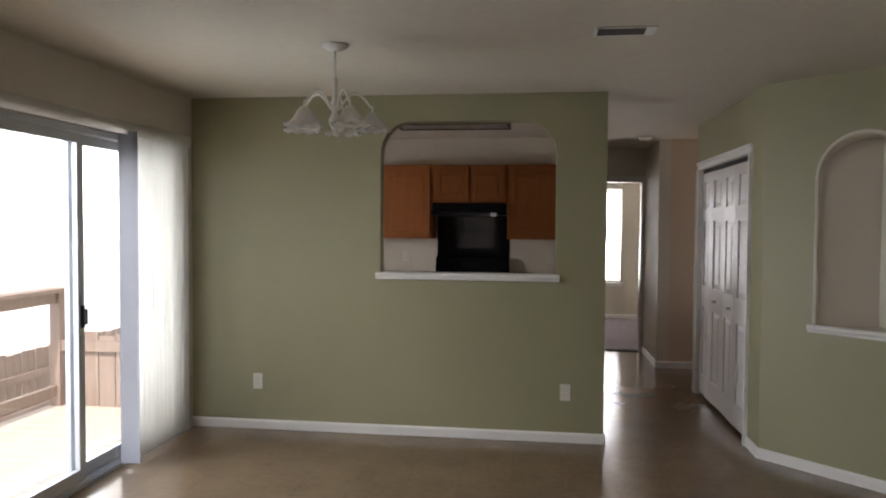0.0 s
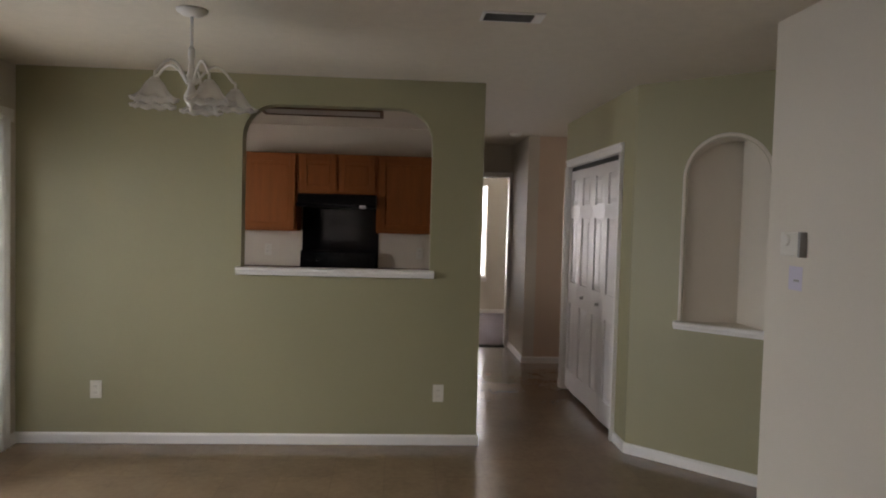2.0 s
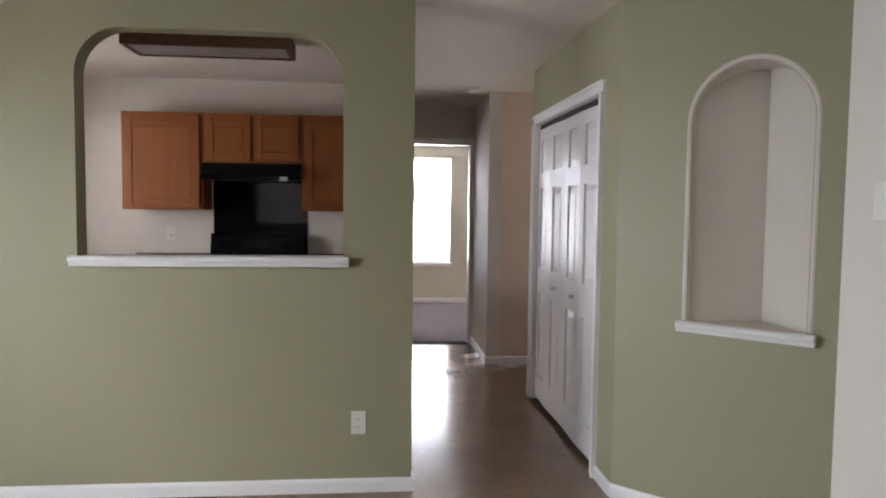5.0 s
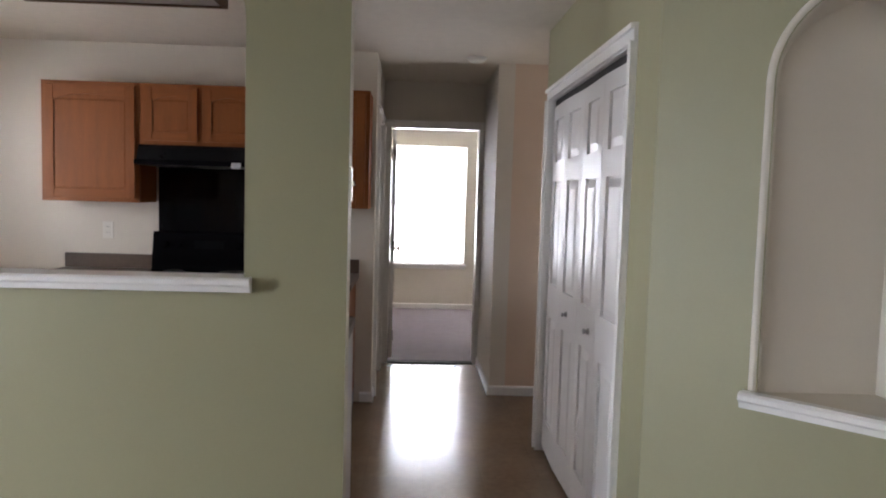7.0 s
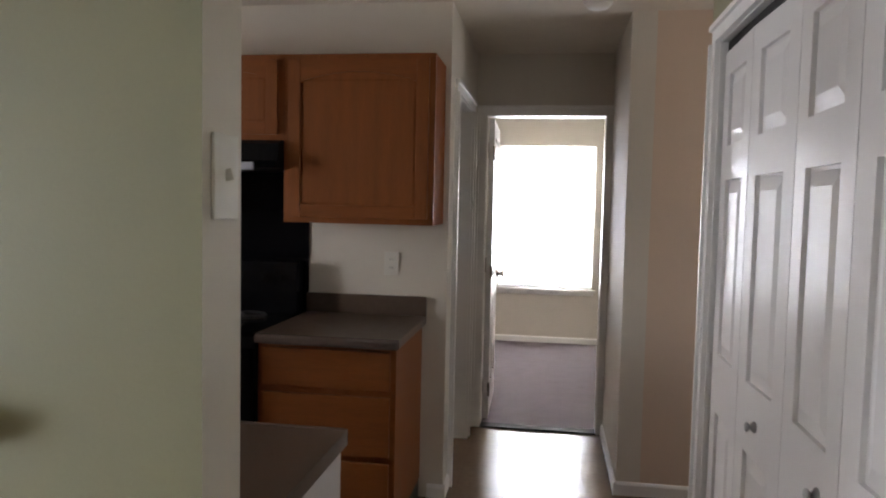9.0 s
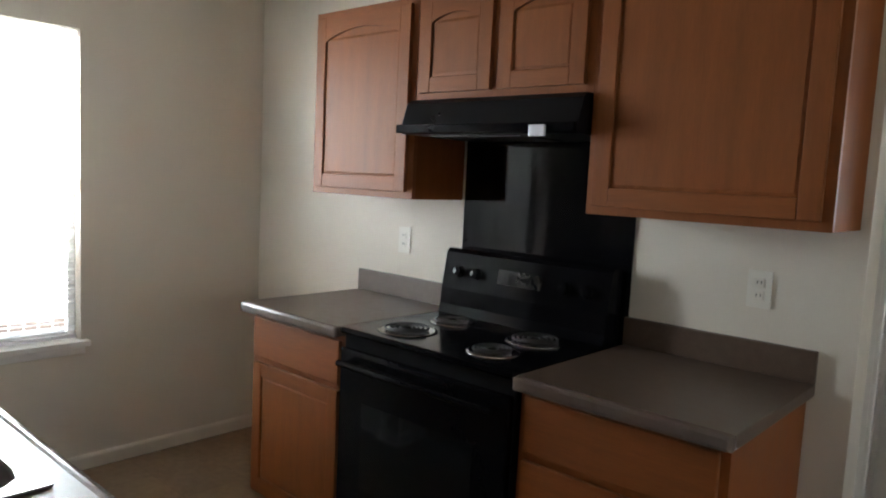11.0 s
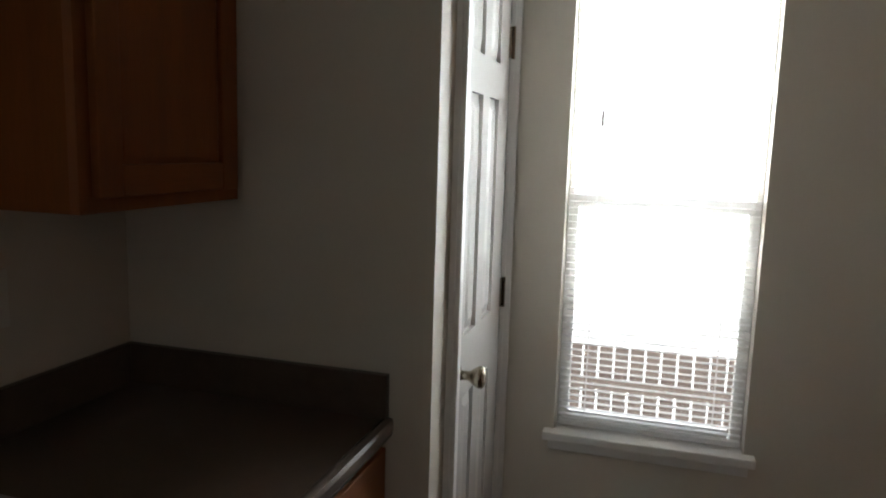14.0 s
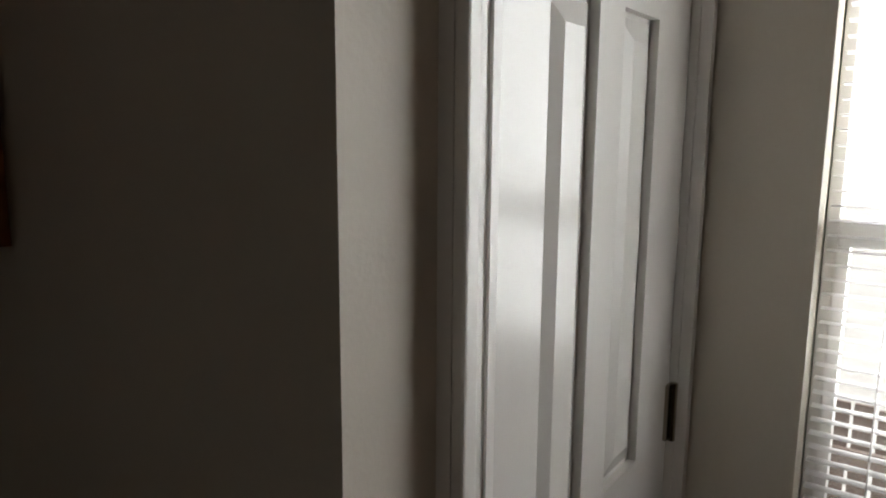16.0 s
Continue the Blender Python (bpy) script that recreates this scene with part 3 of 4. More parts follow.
# closet: four narrow bifold leaves, seen a little ajar at the folds
bif = thing("bifold_closet_door", "white six-panel bifold closet doors, closed, with small knobs", "closet door", at=turn(SIDE_X + 0.012, CLO_Y0 + 0.008, 90))
lw = (CLO_Y1 - CLO_Y0 - 0.03) / 4
for i in range(4):
    leaf = new("door_panel")
    leaf.parent = bif
    fold = (1.6, -1.6, 1.6, -1.6)[i]
    x0 = i * lw
    piv = pose(x0 + (0.0 if i % 2 == 0 else lw), -0.004, 0.036, 0, 0, fold) @ Matrix.Translation((0.0015 if i % 2 == 0 else -lw + 0.0015, 0, 0))
    leaf.matrix_basis = piv
    PLACE[leaf] = PLACE[bif] @ piv
    door_leaf(leaf, lw - 0.003, CLO_H - 0.082, 0.032, 1, ((0.17, 0.77), (0.96, 1.53), (1.64, 1.87)), stile=0.075)
for i in (1, 2):
    knob(bif, i * lw + (lw * 0.5 if i == 2 else lw * 0.28), 0.9, 0.013, STEEL, 0.026, 0.004)
# Track enlarged and coloured black for the shade in the gap above the leaves.
bm = bmesh.new()
bx(bm, 0, 4 * lw + 0.01, -0.034, -0.012, CLO_H - 0.04, CLO_H - 0.005)
part("track", bm, DARK, bif, "head track, blackened for the shade over the doors", local=True)
# Black sheet behind the leaves: closet shade put into a colour.
structure("closet_shade_sheet", box(SIDE_X + 0.075, SIDE_X + 0.09, CLO_Y0 + 0.005, CLO_Y1 - 0.005, 0.003, CLO_H - 0.005), DARK, "black sheet standing in for the shade inside the closet", "closet")

# pantry door
pd = thing("door_pantry", "white six-panel pantry door, closed, with a worn metal knob", "door", at=turn(PD_X0 + 0.006, PAN_Y - 0.012, 0, 0.012))
pw = PD_X1 - PD_X0 - 0.012
door_leaf(pd, pw, 2.02, 0.035, 2, ((0.2, 0.85), (1.015, 1.625), (1.725, 1.92)), stile=0.13, mid=0.07, mat=DOORG)
knob(pd, pw - 0.062, 0.935, 0.028, NICKEL, 0.075)
for z in (0.2, 1.05, 1.8):
    hinge(pd, 0.002, z)

# bedroom door, open into the bedroom
bd = thing("door_bedroom", "white six-panel bedroom door standing wide open", "door", at=turn(BED_X0 + 0.008, BED_Y + T + 0.004, 91.5, 0.018))
door_leaf(bd, 0.745, 2.02, 0.035, 2, ((0.2, 0.80), (0.95, 1.655), (1.755, 1.92)), stile=0.115, mid=0.1)
for z in (0.2, 1.0, 1.8):
    hinge(bd, 0.0, z, -0.037)
bm = bmesh.new()
lathe(bm, [(0.0, 0), (0.03, 0), (0.03, -0.005), (0.012, -0.012), (0.012, -0.03), (0.027, -0.045), (0.024, -0.058), (0.0, -0.06)], (0.68, -0.035, 0.93), 20, "y")
part("knob", bm, NICKEL, bd, "worn metal knob", local=True, smooth=True)

for z in (0.25, 1.07, 1.83):
    part("jamb_hinge", box(BED_X0 + 0.0045, BED_X0 + 0.008, BED_Y + T - 0.05, BED_Y + T - 0.003, z - 0.05, z + 0.05, 0.001), NICKEL, bd, "worn brass hinge leaf")

# side door in the hall, closed, set deep in its jamb
sd = thing("door_side", "white panelled side door, closed, deep in its jamb", "door", at=turn(NOOK_W - 0.075, ND1 - 0.006, -90, 0.012))
door_leaf(sd, ND1 - ND0 - 0.012, 2.02, 0.035, 2, ((0.2, 0.80), (0.95, 1.655), (1.755, 1.92)), stile=0.11)
tagged(part("strike_plate", box(NOOK_W - 0.045, NOOK_W - 0.02, ND0 + 0.004, ND0 + 0.006, 0.92, 0.98), NICKEL), "small metal strike plate in the hall door jamb", "strike plate")


# ---- windows ----
def sash_window(name, label, m, w, z0, z1, meet, slats=True, slat_tilt=8):
    """Local x along the wall, +y into the room, wall face at y = 0."""
    ob = thing(name, label, "window", at=m, kind="structure")
    d0, d1 = -0.115, -0.06
    bm = bmesh.new()
    f = 0.02
    for a in ((0.002, f, z0 + 0.002, z1 - 0.002), (w - f, w - 0.002, z0 + 0.002, z1 - 0.002)):
        bx(bm, a[0], a[1], d0, d1, a[2], a[3], 0.003)
    bx(bm, f, w - f, d0, d1, z0 + 0.002, z0 + f, 0.003)
    bx(bm, f, w - f, d0, d1, z1 - f, z1 - 0.002, 0.003)
    part("window_frame", bm, TRIM, ob, local=True)
    bm = bmesh.new()
    bx(bm, f, w - f, d0 + 0.005, d1 + 0.006, meet - 0.024, meet + 0.018, 0.003)
    part("meeting_rail", bm, TRIM, ob, local=True)
    bm = bmesh.new()
    bx(bm, f, f + 0.016, d1 - 0.03, d1 + 0.004, z0 + f, meet - 0.024)
    bx(bm, w - f - 0.016, w - f, d1 - 0.03, d1 + 0.004, z0 + f, meet - 0.024)
    bx(bm, f + 0.024, w - f - 0.016, d1 - 0.03, d1 + 0.004, z0 + f, z0 + f + 0.03)
    part("lower_sash", bm, TRIM, ob, local=True)
    for a, b, y in ((z0 + f, meet - 0.02, -0.075), (meet + 0.015, z1 - f, -0.1)):
        p = part("pane", box(f - 0.004, w - f + 0.004, y - 0.002, y + 0.002, a, b), GLASS, ob, local=True)
        p.visible_shadow = False
    bm = bmesh.new()
    bx(bm, -0.03, w + 0.03, 0.001, 0.045, z0 - 0.022, z0 + 0.006, 0.005)
    bx(bm, 0.003, w - 0.003, -0.058, 0.012, z0 + 0.001, z0 + 0.005)
    bx(bm, -0.015, w + 0.015, 0.002, 0.015, z0 - 0.06, z0 - 0.022, 0.003)
    part("window_sill", bm, TRIM, ob, "white painted sill", local=True)
    return ob


def mini_blind(name, label, m, w, z0, z1, tilt):
    ob = thing(name, label, "window blind", at=m)
    part("headrail", box(0.006, w - 0.006, -0.05, -0.012, z1 - 0.034, z1 - 0.004, 0.003), MINI, ob, local=True)
    bm = bmesh.new()
    n, wd = 6, 0.025
    top = []
    for i in range(n + 1):
        u = i / n - 0.5
        y, z = u * wd, 0.0022 * (1 - 4 * u * u)
        c, s = math.cos(radians(tilt)), math.sin(radians(tilt))
        top.append((y * c - z * s, y * s + z * c))
    for dz in (0, 0.0007):
        row = [[bm.verts.new((x, y, z + dz)) for y, z in top] for x in (0.01, w - 0.01)]
        for i in range(n):
            bm.faces.new((row[0][i], row[1][i], row[1][i + 1], row[0][i + 1]))
    me = bpy.data.meshes.new("slat")
    bm.to_mesh(me)
    bm.free()
    me.materials.append(MINI)
    z = z0 + 0.045
    while z < z1 - 0.045:
        sl = new("slat", me)
        sl.parent = ob
        sl.location = (0, -0.03, z)
        z += 0.0212
    part("bottom_rail", box(0.01, w - 0.01, -0.042, -0.018, z0 + 0.012, z0 + 0.028, 0.003), MINI, ob, local=True)
    for x in (0.09, w - 0.09):
        bm = bmesh.new()
        for y in (-0.0435, -0.0165):
            tube(bm, [(x, y, z0 + 0.02), (x, y, z1 - 0.03)], 0.0008, 5)
        part("ladder_cord", bm, MINI, ob, local=True)
    bm = tube(bmesh.new(), [(w - 0.095, -0.006, z1 - 0.03), (w - 0.096, -0.004, z1 - 0.42)], 0.0012, 6)
    tube(bm, [(w - 0.096, -0.004, z1 - 0.42), (w - 0.096, -0.004, z1 - 0.465)], 0.004, 8)
    part("pull_cord", bm, PLASTIC_G, ob, "thin cord with a small grey tassel", local=True)
    return ob


WW = WIN_Y1 - WIN_Y0
kw = turn(WIN_X, WIN_Y1, -90)
sash_window("window_kitchen", "tall narrow white sash window in the kitchen", kw, WW, WIN_Z0, WIN_Z1, 1.355)
mini_blind("mini_blind", "white horizontal mini blind, lowered, slats open", turn(WIN_X - 0.005, WIN_Y1, -90), WW, WIN_Z0, WIN_Z1, 5)
bw = turn(BW1, FAR_Y, 180)
sash_window("window_bedroom", "bright white sash window in the bedroom", bw, BW1 - BW0, BWZ0, BWZ1, 1.36)
sw = turn(SW0, OUT_S, 0)
sash_window("window_living", "wide white sash window in the living room", sw, SW1 - SW0, SWZ0, SWZ1, 1.46)
# Added window, never in view: it only carries the entry's fill lamp.
sash_window("added_window_entry", "unseen white sash window added to light the entry and niche", turn(EN0, OUT_S, 0), EN1 - EN0, ENZ0, ENZ1, 1.3)
# Added out of view as a source for the side hall's fill.
sash_window("added_window_side_hall", "small unseen sash window added to light the side hall", turn(OUT_E, HW0, 90), HW1 - HW0, HWZ0, HWZ1, 1.5)
# Blind added out of view, slats shut to cut this window's brightness.
mini_blind("mini_blind", "unseen white mini blind added shut to dim the living-room window", sw, SW1 - SW0, SWZ0, SWZ1, 58)
mini_blind("mini_blind", "white horizontal mini blind over the bedroom window", turn(BW1, FAR_Y + 0.005, 180), BW1 - BW0, BWZ0, BWZ1, 38)

# ---- sliding glass door ----
SW = SLI_Y1 - SLI_Y0
sl = thing("sliding_glass_door", "white aluminium sliding glass door to the deck", "sliding door", at=turn(LEFT_X, SLI_Y1, -90))
bm = bmesh.new()
bx(bm, 0.002, 0.04, -0.118, -0.01, 0, SLI_H - 0.002, 0.003)
bx(bm, SW - 0.04, SW - 0.002, -0.118, -0.01, 0, SLI_H - 0.002, 0.003)
bx(bm, 0.04, SW - 0.04, -0.118, -0.01, SLI_H - 0.04, SLI_H - 0.002, 0.003)
part("frame", bm, ALU, sl, local=True)
bm = bmesh.new()
bx(bm, 0.04, SW - 0.04, -0.118, -0.01, 0.001, 0.022)
for y in (-0.1, -0.075, -0.045, -0.02):
    bx(bm, 0.04, SW - 0.04, y - 0.003, y + 0.003, 0.022, 0.034)
part("track", bm, ALU, sl, "grey metal floor track", local=True)
for nm, x0, x1, y in (("fixed_panel", 0.04, SW / 2 + 0.11, -0.085), ("sliding_panel", SW / 2 + 0.05, SW - 0.04, -0.035)):
    st = 0.055
    bm = bmesh.new()
    bx(bm, x0, x0 + st, y - 0.016, y + 0.016, 0.036, SLI_H - 0.042, 0.004)
    bx(bm, x1 - st, x1, y - 0.016, y + 0.016, 0.036, SLI_H - 0.042, 0.004)
    bx(bm, x0 + st, x1 - st, y - 0.016, y + 0.016, 0.036, 0.036 + 0.075, 0.004)
    bx(bm, x0 + st, x1 - st, y - 0.016, y + 0.016, SLI_H - 0.042 - st, SLI_H - 0.042, 0.004)
    p = part(nm, bm, ALU, sl, local=True)
    g = part("pane", box(x0 + st - 0.004, x1 - st + 0.004, y - 0.003, y + 0.003, 0.108, SLI_H - 0.042 - st + 0.004), GLASS, p, local=True)
    g.visible_shadow = False
bm = bmesh.new()
hx = SW / 2 + 0.077
bx(bm, hx - 0.012, hx + 0.012, -0.019, -0.005, 0.92, 1.05, 0.004)
bx(bm, hx - 0.007, hx + 0.007, -0.006, 0.016, 0.94, 1.03, 0.005)
part("handle", bm, BLACK_M, sl, "dark pull handle", local=True)

# vertical blinds, drawn back to the green wall
vb = thing("vertical_blind", "white vinyl vertical blind drawn back beside the door", "window blind", at=(LEFT_X, 0, 0))
bm = bmesh.new()
bx(bm, 0.012, 0.062, SLI_Y0 - 0.08, -0.15, SLI_H + 0.015, SLI_H + 0.05, 0.004)
part("headrail", bm, ALU, vb, local=True)
part("valance", box(0.066, 0.07, SLI_Y0 - 0.08, -0.15, SLI_H - 0.01, SLI_H + 0.07, 0.001), SLAT, vb, local=True)
rng = random.Random(4)


def vslat(y, ang, x=0.06, wd=0.089, mat=None):
    bm = bmesh.new()
    n = 6
    rows = []
    for z in (0.035, 0.6, 1.3, SLI_H + 0.012):
        r = []
        for i in range(n + 1):
            u = i / n - 0.5
            a, b = u * wd, 0.006 * (1 - 4 * u * u)
            c, s = math.cos(radians(ang)), math.sin(radians(ang))
            r.append(bm.verts.new((x + a * c - b * s, y + a * s + b * c, z)))
        rows.append(r)
    for p, q in zip(rows, rows[1:]):
        for i in range(n):
            bm.faces.new((p[i], p[i + 1], q[i + 1], q[i]))
    bmesh.ops.solidify(bm, geom=bm.faces[:], thickness=0.0009)
    part("slat", bm, mat or SLAT, vb, local=True, smooth=True)


for i in range(12):
    vslat(-0.825 + i * 0.052, 70 + rng.uniform(-8, 8), 0.062 + rng.uniform(-0.006, 0.006))
# Leading slat turned across the wall, its shade given by a grey colour.
vslat(-0.955, 6, 0.075, 0.12, SLAT_SHADED)
bm = tube(bmesh.new(), [(0.10, -0.93, SLI_H), (0.105, -0.93, 0.9)], 0.0035, 8)
part("wand", bm, PLASTIC, vb, "thin plastic wand", local=True)


# ---- chandelier ----
CX, CY = -1.515, -1.43
ch = thing("chandelier", "white five-arm chandelier with downturned ruffled glass shades", "chandelier", at=(CX, CY, CEIL))
part("canopy", lathe(bmesh.new(), [(0.0, 0.0), (0.07, 0.0), (0.068, -0.008), (0.05, -0.022), (0.02, -0.03), (0.0, -0.032)][::-1], (0, 0, -0.001), 28), WHITE_METAL, ch, local=True, smooth=True)
bm = tube(bmesh.new(), [(0, 0, -0.03), (0, 0, -0.17)], 0.007, 10)
part("stem", bm, WHITE_METAL, ch, local=True, smooth=True)
part("body", lathe(bmesh.new(), [(0.0, -0.46), (0.009, -0.452), (0.004, -0.44), (0.014, -0.43), (0.03, -0.405), (0.032, -0.385), (0.017, -0.355), (0.013, -0.34), (0.028, -0.322), (0.03, -0.31), (0.016, -0.28), (0.011, -0.23), (0.016, -0.2), (0.012, -0.17), (0.0, -0.165)], (0, 0, 0), 24), WHITE_METAL, ch, local=True, smooth=True)
for i in range(5):
    a = radians(72 * i + 20)
    ca, sa = math.cos(a), math.sin(a)
    pts = []
    for k in range(17):
        t = k / 16
        r = 0.02 + 0.172 * t
        z = -0.33 + 0.075 * math.sin(math.pi * min(t * 1.05, 1)) + 0.02 * t
        pts.append((r * ca, r * sa, z))
    pts += [(0.194 * ca, 0.194 * sa, -0.325), (0.194 * ca, 0.194 * sa, -0.345)]
    arm = part("arm", tube(bmesh.new(), pts, 0.0062, 8), WHITE_METAL, ch, local=True, smooth=True)
    c = (0.194 * ca, 0.194 * sa, 0)
    part("socket", lathe(bmesh.new(), [(0.0, -0.335), (0.018, -0.338), (0.027, -0.35), (0.028, -0.368), (0.022, -0.374), (0.0, -0.374)], c, 20), WHITE_METAL, arm, local=True, smooth=True)
    bm = bmesh.new()
    outer = [(0.026, -0.350), (0.036, -0.358), (0.046, -0.376), (0.057, -0.397), (0.071, -0.415), (0.087, -0.428), (0.101, -0.433)]
    turns = 40
    rings = []
    for r, z in outer + [(r - 0.003, z + 0.002) for r, z in outer[::-1]]:
        k = max(0, (r - 0.045) / 0.047)
        rings.append([bm.verts.new((c[0] + r * (1 + 0.05 * k * math.cos(10 * 2 * math.pi * j / turns)) * math.cos(2 * math.pi * j / turns), c[1] + r * (1 + 0.05 * k * math.cos(10 * 2 * math.pi * j / turns)) * math.sin(2 * math.pi * j / turns), z + 0.005 * k * math.cos(10 * 2 * math.pi * j / turns))) for j in range(turns)])
    for p, q in zip(rings, rings[1:]):
        for j in range(turns):
            bm.faces.new((p[j], p[(j + 1) % turns], q[(j + 1) % turns], q[j]))
    part("shade", bm, SHADE, arm, "frosted ruffled glass shade", local=True, smooth=True)
    part("bulb", lathe(bmesh.new(), [(0.0, -0.428), (0.014, -0.424), (0.02, -0.41), (0.016, -0.395), (0.01, -0.375), (0.0, -0.374)], c, 14), SHADE, arm, local=True, smooth=True)


# ---- small fixtures ----
vent = thing("ceiling_vent", "white louvred ceiling air vent with dark slots", "air vent", at=(-0.08, -1.56, CEIL) )
bm = bmesh.new()
for a in ((-0.14, 0.14, -0.07, -0.055), (-0.14, 0.14, 0.055, 0.07), (-0.14, -0.125, -0.055, 0.055), (0.09, 0.14, -0.055, 0.055)):
    bx(bm, *a, -0.009, -0.0015, 0.002)
part("frame", bm, TRIM, vent, local=True)
# Black sheet for the shade in the duct behind the louvres.
part("shade_backing", box(-0.126, 0.091, -0.056, 0.056, -0.004, -0.0015), DARK, vent, local=True)
for i in range(6):
    y = -0.045 + i * 0.018
    bm = box(-0.126, 0.091, -0.006, 0.006, -0.0008, 0.0008)
    bm.transform(pose(0, y, -0.008, 55))
    part("slat", bm, PLASTIC_G, vent, local=True)
smoke = thing("smoke_detector", "round white smoke detector on the hall ceiling", "smoke detector", at=(0.635, 2.62, CEIL))
part("base", lathe(bmesh.new(), [(0.0, -0.012), (0.068, -0.012), (0.07, -0.0015), (0.0, -0.0015)], (0, 0, 0), 28), PLASTIC, smoke, local=True)
part("cover", lathe(bmesh.new(), [(0.0, -0.038), (0.03, -0.037), (0.05, -0.03), (0.058, -0.02), (0.06, -0.012), (0.0, -0.0118)], (0, 0, 0), 28), PLASTIC, smoke, local=True, smooth=True)


def outlet(name, label, m, category="outlet", toggles=0):
    ob = thing(name, label, category, at=m)
    w = 0.036 if toggles < 2 else 0.058
    part("plate", box(-w, w, 0.0005, 0.006, -0.058, 0.058, 0.002), PLASTIC, ob, local=True)
    if toggles:
        for i in range(toggles):
            x = (i - (toggles - 1) / 2) * 0.046
            bm = box(-0.004, 0.004, 0.004, 0.016, -0.008, 0.008, 0.001)
            bm.transform(pose(x, 0, 0, 18))
            part("toggle", bm, PLASTIC, ob, local=True)
    else:
        for z in (-0.02, 0.02):
            f = part("socket_face", box(-0.016, 0.016, 0.005, 0.0085, z - 0.014, z + 0.014, 0.003), PLASTIC, ob, local=True)
            bm = bmesh.new()
            for x in (-0.006, 0.006):
                bx(bm, x - 0.0012, x + 0.0012, 0.008, 0.0091, z - 0.003, z + 0.006)
            part("slots", bm, DARK, f, local=True)
    return ob


outlet("wall_outlet", "ivory wall outlet low on the green wall", turn(-2.51, 0, 180, 0.355))
outlet("wall_outlet", "ivory wall outlet low on the green wall", turn(-0.266, 0, 180, 0.353))
outlet("wall_outlet", "ivory wall outlet over the counter by the window", turn(-1.87, STOVE_Y, 180, 1.175))
outlet("wall_outlet", "ivory wall outlet over the counter by the hall", turn(-0.33, STOVE_Y, 180, 1.17))
outlet("light_switch", "ivory light switch on the wall's end", turn(0, 0.058, -90, 1.5), "light switch", 1)
outlet("light_switch", "ivory double switch plate above the sink counter", turn(-1.76, GT, 0, 1.19), "light switch", 2)
outlet("wall_outlet", "ivory wall outlet above the sink counter", turn(-1.875, GT, 0, 1.185))

th = thing("thermostat", "beige wall thermostat with a dark edge strip", "thermostat", at=turn(WHITE_X, -1.87, 90, 1.462))
part("case", box(-0.07, 0.062, 0.001, 0.03, -0.05, 0.05, 0.005), PLASTIC, th, local=True)
part("side_cover", box(-0.088, -0.072, 0.001, 0.032, -0.052, 0.052, 0.003), PLASTIC_G, th, "dark grey side strip", local=True)
part("dial", lathe(bmesh.new(), [(0.0, 0.0285), (0.024, 0.0285), (0.024, 0.034), (0.02, 0.037), (0.0, 0.037)], (0.012, 0, 0.016), 24, "y"), PLASTIC, th, local=True)
nt_ = thing("paper_note", "small pale lilac paper note taped to the wall", "note", at=turn(WHITE_X, -1.885, 90, 1.325))
part("sheet", box(-0.05, 0.05, 0.0006, 0.0016, -0.055, 0.045), PAPER, nt_, local=True)
part("writing_bar", box(-0.03, 0.012, 0.0017, 0.0022, -0.018, -0.010), PLASTIC_G, nt_, "grey bar of unreadable print", local=True)


# ---- kitchen ----
def cab_door(parent, x0, x1, z0, z1, y, arch=0.0, name="door"):
    """A raised-panel door, its back on the plane y, facing +y, in the parent's local frame."""
    th, st = 0.019, 0.056
    rec = 0.010
    d = part(name, bx(bmesh.new(), x0 + 0.004, x1 - 0.004, y, y + th - rec, z0 + 0.004, z1 - 0.004), OAK, parent, local=True)
    part("stile", box(x0, x0 + st, y + 0.001, y + th, z0, z1, 0.003), OAK, d, local=True)
    part("stile", box(x1 - st, x1, y + 0.001, y + th, z0, z1, 0.003), OAK, d, local=True)
    part("rail", box(x0 + st, x1 - st, y + 0.001, y + th - 0.0005, z0, z0 + st, 0.003), OAK_H, d, local=True)
    bm = bmesh.new()
    if arch:
        cx, hw = (x0 + x1) / 2, (x1 - x0) / 2 - st
        low = [(cx - hw + 2 * hw * i / 16, z1 - st - arch * (1 - math.sin(math.pi * i / 16) ** 0.8)) for i in range(17)]
        prism(bm, low + [(x1 - st, z1), (x0 + st, z1)], 1, y + 0.001, y + th - 0.0005)
    else:
        bx(bm, x0 + st, x1 - st, y + 0.001, y + th - 0.0005, z1 - st, z1, 0.003)
    part("rail", bm, OAK_H, d, local=True)
    top = z1 - st - arch
    bm = bmesh.new()
    raised(bm, x0 + st + 0.002, x1 - st - 0.002, z0 + st + 0.002, top - 0.002 + arch * 0.35, y + th - rec + 0.0004, 0.003, 0.010)
    part("panel", bm, OAK, d, local=True)
    return d


def drawer_front(parent, x0, x1, z0, z1, y):
    bm = bx(bmesh.new(), x0, x1, y, y + 0.019, z0, z1, 0.005)
    return part("drawer_front", bm, OAK_H, parent, local=True)


